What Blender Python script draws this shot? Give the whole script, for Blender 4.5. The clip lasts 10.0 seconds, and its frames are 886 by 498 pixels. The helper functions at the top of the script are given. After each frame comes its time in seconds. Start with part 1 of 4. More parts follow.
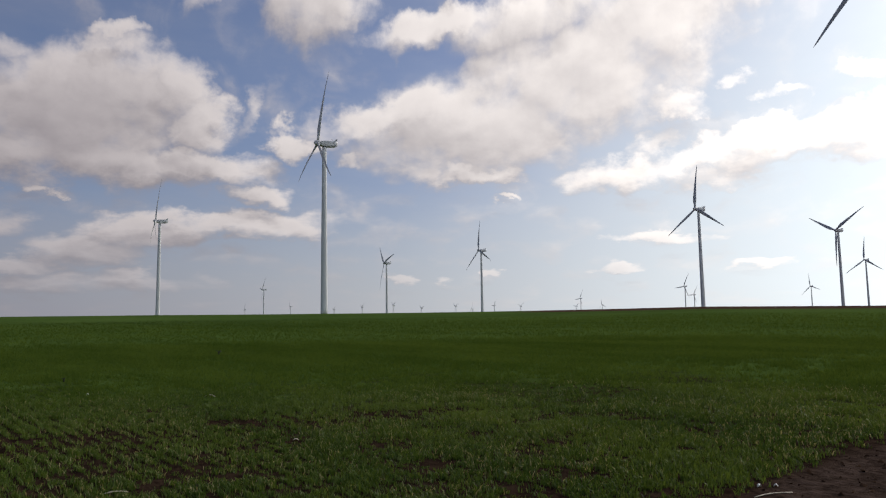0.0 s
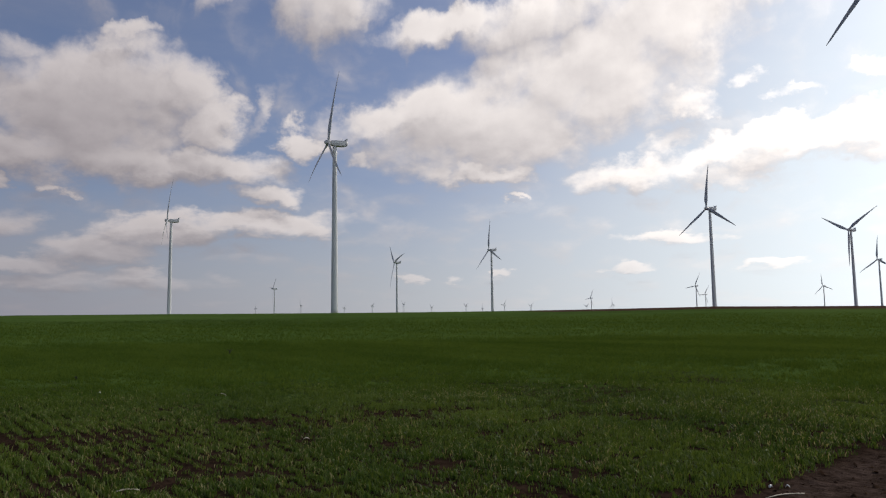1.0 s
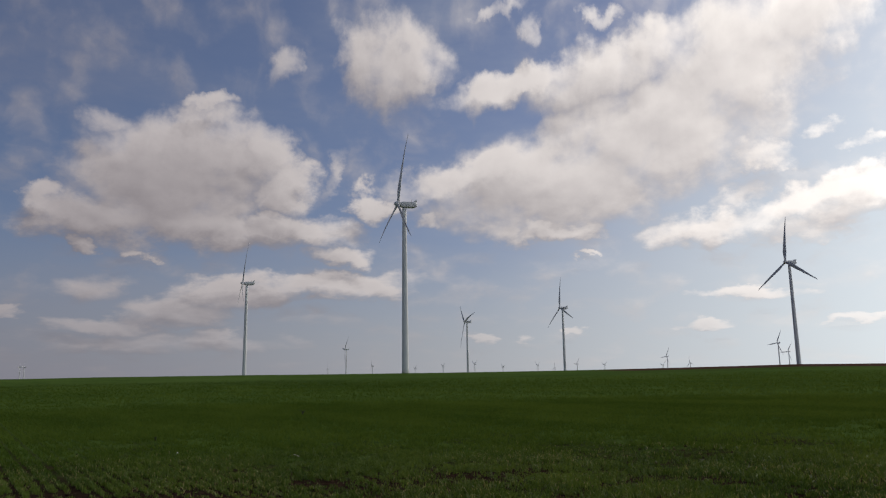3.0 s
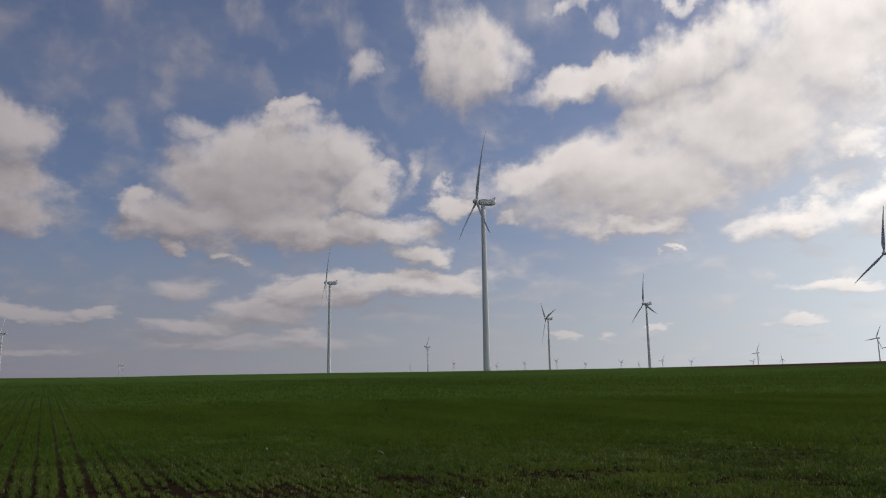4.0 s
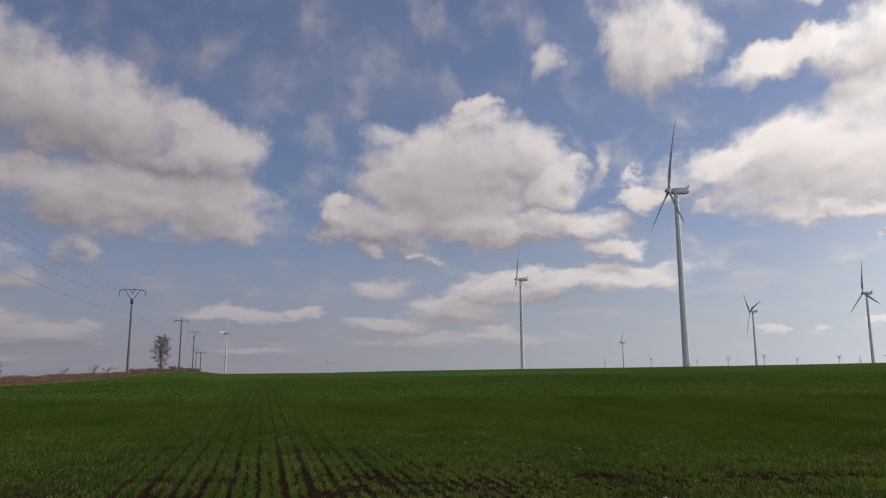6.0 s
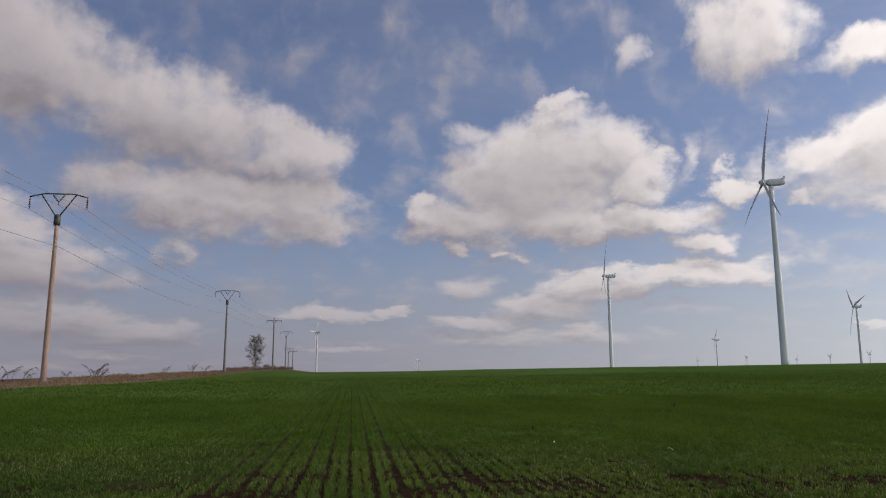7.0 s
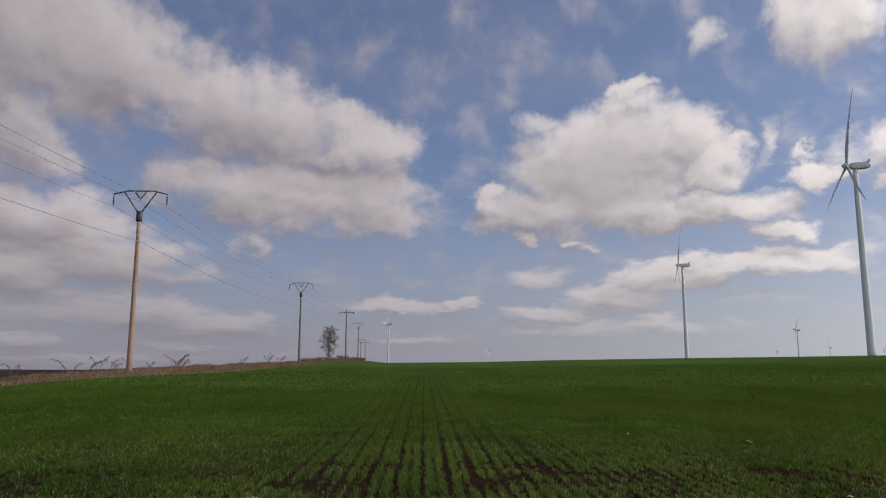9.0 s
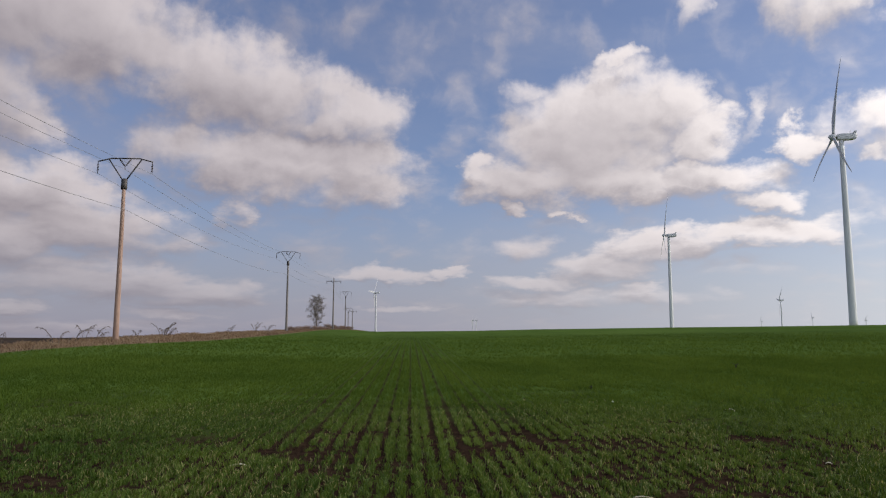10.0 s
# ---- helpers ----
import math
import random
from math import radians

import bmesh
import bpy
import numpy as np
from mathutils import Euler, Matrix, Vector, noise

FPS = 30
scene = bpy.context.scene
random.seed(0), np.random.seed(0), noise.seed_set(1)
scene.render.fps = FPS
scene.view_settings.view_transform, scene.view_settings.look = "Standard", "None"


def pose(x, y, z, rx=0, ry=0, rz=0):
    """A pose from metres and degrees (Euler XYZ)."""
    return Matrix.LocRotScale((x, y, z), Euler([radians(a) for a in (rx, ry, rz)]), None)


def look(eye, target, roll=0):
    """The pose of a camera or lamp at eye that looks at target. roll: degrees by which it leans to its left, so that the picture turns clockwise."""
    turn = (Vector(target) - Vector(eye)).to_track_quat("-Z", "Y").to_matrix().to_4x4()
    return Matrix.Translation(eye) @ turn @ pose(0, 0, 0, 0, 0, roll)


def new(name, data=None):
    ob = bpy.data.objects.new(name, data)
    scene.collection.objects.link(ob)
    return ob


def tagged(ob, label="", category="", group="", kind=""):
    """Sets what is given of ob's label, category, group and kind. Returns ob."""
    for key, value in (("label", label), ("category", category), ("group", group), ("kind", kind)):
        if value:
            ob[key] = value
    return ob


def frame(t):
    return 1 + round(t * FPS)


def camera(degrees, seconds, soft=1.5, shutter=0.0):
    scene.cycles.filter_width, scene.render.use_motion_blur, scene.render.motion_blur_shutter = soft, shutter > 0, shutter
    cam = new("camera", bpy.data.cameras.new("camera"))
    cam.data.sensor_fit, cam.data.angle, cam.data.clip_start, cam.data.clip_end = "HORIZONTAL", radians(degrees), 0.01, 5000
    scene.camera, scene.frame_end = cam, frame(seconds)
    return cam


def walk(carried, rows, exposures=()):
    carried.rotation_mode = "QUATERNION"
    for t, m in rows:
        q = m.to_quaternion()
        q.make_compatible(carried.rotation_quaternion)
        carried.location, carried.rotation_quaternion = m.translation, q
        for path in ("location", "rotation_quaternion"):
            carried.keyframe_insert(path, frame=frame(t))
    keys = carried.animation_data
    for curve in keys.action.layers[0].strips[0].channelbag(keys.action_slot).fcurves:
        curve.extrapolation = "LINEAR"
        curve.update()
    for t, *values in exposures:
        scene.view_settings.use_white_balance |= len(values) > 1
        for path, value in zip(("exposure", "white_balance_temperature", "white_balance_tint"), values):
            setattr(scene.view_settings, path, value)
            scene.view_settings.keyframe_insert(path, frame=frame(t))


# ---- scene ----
# eye stands still; seconds, turn to the left, tilt up, lean
cam = camera(58.4, 10.0, soft=1.2)
EYE = 1.65
PATH = [
    (0.0, 2.190, 6.505, 0.889), (0.5, 2.353, 6.498, 0.881), (1.0, 2.918, 6.474, 0.768), (1.5, 3.053, 6.772, 0.777),
    (2.0, 2.599, 8.874, 0.846), (2.5, 3.877, 10.383, 0.916), (2.6, 5.480, 10.560, 0.910), (2.7, 6.450, 10.730, 0.900), (3.8, 12.137, 10.704, 0.870),
    (4.0, 13.844, 10.723, 0.818), (4.2, 15.370, 10.722, 0.778), (4.5, 18.162, 10.716, 0.714), (5.0, 22.307, 10.657, 0.584), (6.3, 29.300, 10.560, 0.320), (6.5, 30.619, 10.543, 0.281),
    (7.0, 33.832, 10.493, 0.197), (7.5, 36.097, 10.409, 0.119), (8.0, 38.418, 10.339, 0.034), (8.5, 38.957, 10.212, 0.028),
    (9.0, 38.896, 9.850, -0.018), (9.5, 38.807, 7.763, -0.102), (10.0, 37.962, 7.634, -0.097),
]
walk(cam, [(t, pose(0, 0, EYE, 90 + tilt, lean, turn)) for t, turn, tilt, lean in PATH], [(0.0, -0.16), (1.5, -0.2), (2.0, -0.3), (2.5, -0.43), (4.0, -0.38), (4.5, -0.32), (5.0, -0.26), (6.5, -0.03), (8.0, 0.04), (9.0, 0.04), (9.5, 0.2), (10.0, 0.3)])

# ---- world and sun ----
SUN_TURN, SUN_HEIGHT = -52.0, 30.0      # degrees to the left of +y, degrees above the level


def toward(turn, height=0.0):
    a, e = radians(turn), radians(height)
    return Vector((-math.sin(a) * math.cos(e), math.cos(a) * math.cos(e), math.sin(e)))


sun_data = bpy.data.lights.new("sun", "SUN")
sun_data.energy, sun_data.angle, sun_data.color = 3.0, radians(3.0), (1.0, 0.93, 0.84)
sun = new("sun", sun_data)
sun.matrix_world = look(toward(SUN_TURN, SUN_HEIGHT) * 200, (0, 0, 0))

world = bpy.data.worlds.new("sky")
scene.world = world
world.use_nodes = True
wn, wl = world.node_tree.nodes, world.node_tree.links
wn.clear()


class Web:
    """Short ways to make nodes in one tree."""

    def __init__(self, tree):
        self.tree = tree

    def node(self, kind, **values):
        n = self.tree.nodes.new(kind)
        for key, value in values.items():
            setattr(n, key, value)
        return n

    def put(self, socket, value):
        if isinstance(value, bpy.types.NodeSocket):
            self.tree.links.new(value, socket)
        elif value is not None:
            socket.default_value = value

    def math(self, op, a, b=None, c=None, clamp=False):
        n = self.node("ShaderNodeMath", operation=op, use_clamp=clamp)
        for socket, value in zip(n.inputs, (a, b, c)):
            self.put(socket, value)
        return n.outputs[0]

    def ramp(self, value, low, high, to_low=0.0, to_high=1.0, smooth=True):
        n = self.node("ShaderNodeMapRange", interpolation_type="SMOOTHSTEP" if smooth else "LINEAR")
        for socket, v in zip(n.inputs, (value, low, high, to_low, to_high)):
            self.put(socket, v)
        return n.outputs[0]

    def mix(self, factor, a, b, kind="MIX"):
        n = self.node("ShaderNodeMix", data_type="RGBA", blend_type=kind)
        self.put(n.inputs[0], factor)
        for socket, v in ((n.inputs[6], a), (n.inputs[7], b)):
            self.put(socket, (*v, 1.0) if isinstance(v, tuple) and len(v) == 3 else v)
        return n.outputs[2]

    def noise(self, vector, scale, detail=4.0, rough=0.55, warp=0.0):
        n = self.node("ShaderNodeTexNoise")
        for name, v in (("Vector", vector), ("Scale", scale), ("Detail", detail), ("Roughness", rough), ("Distortion", warp)):
            self.put(n.inputs[name], v)
        return n.outputs["Fac"]

    def combine(self, x, y, z):
        n = self.node("ShaderNodeCombineXYZ")
        for socket, v in zip(n.inputs, (x, y, z)):
            self.put(socket, v)
        return n.outputs[0]

    def split(self, vector):
        n = self.node("ShaderNodeSeparateXYZ")
        self.put(n.inputs[0], vector)
        return n.outputs

    def vector(self, op, a, b):
        n = self.node("ShaderNodeVectorMath", operation=op)
        self.put(n.inputs[0], a), self.put(n.inputs[1], b)
        return n.outputs[0]


# how thick the cloud is at a place of the sky given as (turn, height, 0) in degrees
cover = bpy.data.node_groups.new("cloud_cover", "ShaderNodeTree")
cover.interface.new_socket("Place", in_out="INPUT", socket_type="NodeSocketVector")
cover.interface.new_socket("Cover", in_out="OUTPUT", socket_type="NodeSocketFloat")
cover.interface.new_socket("Body", in_out="OUTPUT", socket_type="NodeSocketFloat")
cw = Web(cover)
c_in, c_out = cw.node("NodeGroupInput"), cw.node("NodeGroupOutput")
sx_, sy_, sz_ = cw.split(c_in.outputs[0])
# low clouds are seen flatter and smaller than high ones
lift = cw.math("MULTIPLY", cw.math("LOGARITHM", cw.math("ADD", cw.math("MAXIMUM", sy_, -3.0), 5.0), math.e), 25.0)
flat = cw.combine(sx_, lift, 0.0)
swell = cw.noise(flat, 0.14, 3.0, 0.5)
bent = cw.noise(cw.vector("ADD", flat, (41.0, 17.0, 0.0)), 0.24, 9.0, 0.58)
bent_up = cw.noise(cw.vector("ADD", flat, (-23.0, 71.0, 0.0)), 0.26, 9.0, 0.58)
billow = cw.noise(cw.vector("ADD", flat, cw.combine(cw.math("MULTIPLY", bent, 3.0), cw.math("MULTIPLY", swell, 3.0), 0.0)), 0.30, 9.0, 0.50)
up = cw.math("MULTIPLY", cw.math("SUBTRACT", bent_up, 0.5), cw.ramp(sy_, 2.0, 14.0, 1.6, 5.2, False))
place = cw.vector("ADD", c_in.outputs[0], cw.combine(cw.ramp(bent, 0.0, 1.0, -3.6, 3.6, False), up, 0.0))
thick = None
heaps = 0


def cloud(turn, height, wide, tall, weight, tip=0):
    """A heap of cloud round that place, so many degrees wide and tall, tipped down to the right."""
    global thick, place, heaps
    heaps += 1
    if heaps % 6 == 0:      # taken in turn, a few heaps at a time
        nudge = cw.math("MULTIPLY", thick, 1e-6)
        place = cw.vector("ADD", place, cw.combine(nudge, nudge, 0.0))
    m = cw.node("ShaderNodeMapping", vector_type="TEXTURE")
    cw.put(m.inputs["Vector"], place)
    m.inputs["Location"].default_value, m.inputs["Scale"].default_value = (turn, height, 0), (wide, tall, 1)
    m.inputs["Rotation"].default_value = (0, 0, radians(tip))
    g = cw.node("ShaderNodeVectorMath", operation="DOT_PRODUCT")
    cw.put(g.inputs[0], m.outputs[0]), cw.put(g.inputs[1], m.outputs[0])
    body = cw.math("MULTIPLY_ADD", g.outputs["Value"], -weight, weight)
    thick = body if thick is None else cw.math("SMOOTH_MAX", thick, body, 0.16)


cloud(67.8, 22.6, 11.1, 6.8, 1.00, 12)
cloud(63.4, 21.5, 9.5, 4.3, 1.00, 8)
cloud(53.9, 19.0, 12.4, 4.1, 1.00, 14)
cloud(45.3, 17.4, 6.1, 3.0, 1.00, 10)
cloud(50.5, 13.6, 11.9, 3.2, 1.00, 4)
cloud(44.0, 13.3, 4.8, 3.5, 1.00, 0)
cloud(53.1, 10.3, 1.8, 1.2, 0.70, 0)
cloud(67.4, 16.6, 3.6, 4.9, 0.90, 0)
cloud(65.7, 10.7, 8.4, 2.6, 1.00, 8)
cloud(63.6, 8.4, 10.2, 2.4, 1.00, 4)
cloud(67.4, 7.4, 5.9, 2.1, 1.00, 0)
cloud(61.3, 4.8, 11.3, 1.7, 0.95, 3)
cloud(55.9, 4.4, 6.5, 1.2, 0.90, 2)
cloud(66.5, 2.9, 3.5, 0.7, 0.90, 0)
cloud(57.0, 2.8, 4.3, 0.5, 0.70, 0)
cloud(62.2, 1.9, 9.9, 0.6, 0.50, 0)
cloud(65.4, 6.0, 7.6, 1.3, 0.70, 0)
cloud(42.0, 5.8, 4.4, 0.9, 1.00, 0)
cloud(37.7, 5.8, 2.0, 0.6, 1.00, 0)
cloud(43.9, 5.7, 1.9, 0.6, 0.90, 0)
cloud(41.0, 3.3, 3.6, 0.3, 0.65, 0)
cloud(27.4, 14.8, 8.8, 5.2, 1.00, 0)
cloud(25.7, 17.4, 7.1, 3.2, 1.00, -8)
cloud(25.0, 20.4, 2.3, 0.7, 0.75, -8)
cloud(21.2, 17.3, 2.5, 3.6, 1.00, 12)
cloud(19.5, 15.0, 3.2, 2.3, 1.00, 20)
cloud(35.7, 13.4, 2.3, 1.4, 1.00, 0)
cloud(31.9, 12.6, 6.3, 2.2, 1.00, 0)
cloud(25.4, 12.2, 10.0, 2.1, 1.00, 0)
cloud(18.9, 12.3, 6.1, 1.5, 1.00, 4)
cloud(32.4, 10.4, 1.5, 0.7, 0.85, 0)
cloud(28.9, 10.2, 1.1, 0.5, 0.70, 0)
cloud(13.4, 14.1, 1.9, 1.4, 1.00, 0)
cloud(15.3, 10.5, 3.0, 1.0, 1.00, 0)
cloud(16.3, 15.7, 0.9, 2.4, 0.50, 15)
cloud(31.6, 18.5, 2.2, 1.3, 0.55, 0)
cloud(17.9, 8.1, 9.8, 1.2, 1.00, -3)
cloud(13.0, 8.0, 2.8, 1.0, 1.00, 0)
cloud(23.2, 7.4, 5.0, 1.3, 1.00, -6)
cloud(26.0, 6.3, 6.0, 1.4, 0.90, -6)
cloud(32.0, 7.6, 2.9, 1.1, 0.40, 0)
cloud(31.2, 5.2, 3.9, 0.9, 0.95, 0)
cloud(26.0, 4.1, 9.2, 0.8, 0.65, 0)
cloud(24.1, 4.7, 2.4, 0.6, 0.80, 0)
cloud(30.0, 3.9, 5.6, 0.7, 0.60, 0)
cloud(11.7, 23.9, 4.8, 3.8, 1.00, 10)
cloud(15.6, 24.5, 1.6, 0.9, 0.50, 0)
cloud(19.2, 23.8, 1.0, 1.5, 0.40, 0)
cloud(4.0, 16.1, 9.2, 1.9, 1.00, -10)
cloud(-0.8, 15.3, 12.5, 4.2, 1.00, -6)
cloud(-7.6, 18.2, 11.1, 5.0, 1.00, -8)
cloud(-5.8, 22.9, 9.4, 3.0, 1.00, -14)
cloud(1.5, 22.4, 7.3, 1.6, 1.00, -10)
cloud(-14.0, 22.4, 7.9, 5.1, 1.00, -20)
cloud(-19.2, 24.9, 6.2, 3.9, 1.00, -30)
cloud(-14.9, 16.3, 3.2, 1.5, 0.90, 10)
cloud(-0.5, 11.9, 4.6, 1.0, 0.90, 0)
cloud(8.8, 12.7, 1.7, 0.8, 0.70, 0)
cloud(3.4, 12.3, 2.9, 0.9, 0.70, 0)
cloud(-11.2, 11.3, 5.0, 1.5, 0.90, -4)
cloud(-17.0, 12.1, 7.3, 1.7, 0.90, -8)
cloud(-21.5, 13.0, 5.7, 1.7, 0.95, -8)
cloud(-25.6, 12.8, 3.8, 2.1, 0.90, 0)
cloud(-17.2, 10.5, 2.6, 0.9, 0.70, 0)
cloud(-12.9, 13.5, 1.8, 1.0, 0.50, -20)
cloud(-27.0, 17.0, 2.7, 0.9, 0.70, 0)
cloud(-19.3, 17.5, 1.2, 0.7, 0.60, 0)
cloud(-27.6, 13.8, 1.6, 2.0, 0.80, 0)
cloud(-21.5, 15.9, 1.4, 0.5, 0.45, 0)
cloud(-10.5, 4.7, 2.1, 0.4, 0.85, 0)
cloud(-20.0, 4.7, 2.1, 0.3, 0.85, 0)
cloud(2.3, 4.1, 1.1, 0.4, 0.80, 0)
cloud(5.6, 4.3, 1.0, 0.4, 0.80, 0)
cloud(-1.3, 4.9, 1.1, 0.3, 0.80, 0)
cloud(-13.2, 6.9, 3.7, 0.5, 0.75, 0)
cloud(-2.3, 9.7, 1.2, 0.3, 0.60, 0)
cloud(2.7, 27.4, 2.7, 0.6, 0.50, 0)
cloud(0.3, 26.2, 1.2, 1.1, 0.50, 20)
cloud(-4.5, 26.7, 1.4, 0.6, 0.50, 0)
cloud(19.7, 23.6, 1.2, 1.4, 0.40, 0)
px_, py_, pz_ = cw.split(c_in.outputs[0])
# beyond the clouds set by hand the broken cover goes on round and over
aside = cw.math("MAXIMUM", cw.ramp(cw.math("ABSOLUTE", cw.math("SUBTRACT", px_, 21.0)), 50.0, 62.0), cw.ramp(py_, 27.0, 36.0))
wide_noise = cw.noise(cw.vector("MULTIPLY", c_in.outputs[0], (1.0, 1.6, 1.0)), 0.045, 6.0, 0.55)
rest = cw.math("MULTIPLY", cw.ramp(wide_noise, 0.45, 0.75, -0.3, 0.9), aside)
thick = cw.math("MAXIMUM", cw.math("MAXIMUM", thick, rest), -0.95)
ragged = cw.math("MULTIPLY_ADD", cw.math("SUBTRACT", billow, 0.5), 1.7, thick)
cw.put(c_out.inputs[0], ragged)
cw.put(c_out.inputs[1], cw.math("MULTIPLY_ADD", cw.math("SUBTRACT", swell, 0.5), 1.2, thick))

ww = Web(world.node_tree)
coords = ww.node("ShaderNodeTexCoord")
dx, dy, dz = ww.split(coords.outputs["Generated"])
turn_of = ww.math("MULTIPLY", ww.math("ARCTAN2", ww.math("MULTIPLY", dx, -1.0), dy), 57.29578)
height_of = ww.math("MULTIPLY", ww.math("ARCSINE", dz), 57.29578)
here = ww.combine(turn_of, height_of, 0.0)


nearness = ww.ramp(height_of, 2.0, 14.0, 0.3, 1.0, False)


def cover_at(step):
    g = ww.node("ShaderNodeGroup", node_tree=cover)
    ww.put(g.inputs[0], ww.vector("ADD", here, ww.vector("MULTIPLY", ww.combine(nearness, nearness, 0.0), step)))
    return g.outputs


d_here, d_sunward, d_over = cover_at((0.0, 0.0, 0.0)), cover_at((-0.35, 0.6, 0.0)), cover_at((-0.9, 2.0, 0.0))
veil = ww.ramp(d_here[0], -0.12, 0.85)
relief = ww.math("MULTIPLY", ww.math("SUBTRACT", d_here[0], d_sunward[0]), 0.65)
flank = ww.math("MULTIPLY", ww.math("SUBTRACT", d_here[1], d_over[1]), ww.ramp(height_of, 3.0, 12.0, 1.5, 1.1))
slope = ww.math("TANH", ww.math("ADD", relief, flank))
lit = ww.math("MULTIPLY_ADD", slope, 0.58, 0.42, clamp=True)
deep = ww.ramp(d_here[0], 0.3, 1.3, 1.12, 0.85)
near_sun = ww.math("POWER", ww.ramp(turn_of, 75.0, -30.0, 0.0, 1.0, False), 2.8)
shade_part = ww.mix(near_sun, (0.222, 0.198, 0.225), (0.98, 0.92, 0.91))
light_part = ww.mix(near_sun, (0.56, 0.51, 0.525), (2.0, 1.88, 1.76))
cloud_colour = ww.mix(ww.math("MULTIPLY", ww.math("MULTIPLY", lit, deep), ww.ramp(height_of, 3.0, 12.0, 0.62, 1.0)), shade_part, light_part)
sky = ww.node("ShaderNodeTexSky", sky_type="NISHITA", sun_disc=False)
sky.sun_elevation, sky.sun_rotation = radians(SUN_HEIGHT), radians(-SUN_TURN)
sky.air_density, sky.dust_density, sky.ozone_density = 1.0, 1.6, 1.5
clear, clouded = ww.node("ShaderNodeBackground"), ww.node("ShaderNodeBackground")
tinted = ww.mix(1.0, sky.outputs[0], (0.97, 0.95, 1.12), "MULTIPLY")
haze = ww.mix(near_sun, (2.9, 2.8, 3.6), (13.8, 15.2, 15.9))
reach = ww.math("MULTIPLY_ADD", ww.ramp(turn_of, 8.0, -32.0), 46.0, 14.0)
tinted = ww.mix(ww.ramp(height_of, -1.0, reach, 0.88, 0.0), tinted, haze)
wisp = ww.noise(ww.vector("MULTIPLY", here, (0.5, 1.5, 1.0)), 0.07, 6.0, 0.6)
tinted = ww.mix(ww.ramp(wisp, 0.40, 0.80, 0.05, 0.42), tinted, haze)
ww.put(clear.inputs[0], tinted)
clear.inputs[1].default_value = 0.086
ww.put(clouded.inputs[0], cloud_colour)
clouded.inputs[1].default_value = 1.0
blend = ww.node("ShaderNodeMixShader")
low_haze = ww.ramp(height_of, 1.0, 9.0, 0.55, 1.0)
ww.put(blend.inputs[0], ww.math("MULTIPLY", veil, low_haze))
ww.put(blend.inputs[1], clear.outputs[0]), ww.put(blend.inputs[2], clouded.outputs[0])
w_out = ww.node("ShaderNodeOutputWorld")
ww.put(w_out.inputs[0], blend.outputs[0])

# ---- lie of the land ----
SLOPES = ((-180, 0.0), (-90, 0.012), (-45, 0.038), (-27, 0.0427), (-16, 0.0474), (0, 0.0470), (11, 0.0472), (22, 0.0470), (31, 0.0455),
          (36, 0.0436), (43, 0.0424), (44.3, 0.0440), (46, 0.0452), (50, 0.0453), (60, 0.0470), (65, 0.0451), (68, 0.0425), (90, 0.03), (180, 0.0))
BEND = 2.64e-5
ROW_TURN = 40.3                       # the drilled rows and the pole line run this way
ROW = np.array((-math.sin(radians(ROW_TURN)), math.cos(radians(ROW_TURN))))
SIDE = np.array((-ROW[1], ROW[0]))    # to the left of the rows
LANE = (0.632, -0.775, 3.40)         # a thin, bare strip follows this line inside the field
TRACK = (0.714, -0.700, 3.11)        # a dirt track lies where this is above nought
LINE_OFF = 19.0                       # the pole line lies so far to the left of the eye


def strip_off(u):
    """How far the dry verge reaches into the field, by the way along the rows."""
    return 1.2 + 4.0 * smooth(u, 30, 62) - 3.2 * smooth(u, 75, 170)


def smooth(x, low, high):
    k = np.clip((x - low) / (high - low), 0, 1)
    return k * k * (3 - 2 * k)


def rise(x, y):
    """Height of the ground, for arrays too."""
    x, y = np.asarray(x, float), np.asarray(y, float)
    r, turn = np.hypot(x, y), np.degrees(np.arctan2(-x, y))
    s = np.interp(turn, [a for a, _ in SLOPES], [b for _, b in SLOPES])
    near = np.minimum(r, 465)
    z = s * near - BEND * near**2
    z = z + 0.012 * np.clip(r - 465, 0, 835) + 0.020 * np.clip(r - 1300, 0, None)
    past = x * SIDE[0] + y * SIDE[1] - LINE_OFF
    low = EYE + 0.0185 * r
    k = smooth(past, 2.5, 11) * smooth(turn, 20, 40)
    z = z + k * (np.minimum(z, low) - z)
    back = smooth(-y, 30, 400)
    return z * (1 - back) - back * 4.0


def ground_at(x, y):
    return float(rise(x, y))


# ---- materials ----
def material(name, rough=0.6, metal=0.0, colour=(0.5, 0.5, 0.5)):
    m = bpy.data.materials.new(name)
    m.use_nodes = True
    w = Web(m.node_tree)
    b = m.node_tree.nodes["Principled BSDF"]
    b.inputs["Roughness"].default_value, b.inputs["Metallic"].default_value = rough, metal
    b.inputs["Base Color"].default_value = (*colour, 1)
    return m, w, b


def bumped(w, b, height, strength, distance):
    n = w.node("ShaderNodeBump")
    n.inputs["Strength"].default_value, n.inputs["Distance"].default_value = strength, distance
    w.put(n.inputs["Height"], height)
    w.put(b.inputs["Normal"], n.outputs[0])


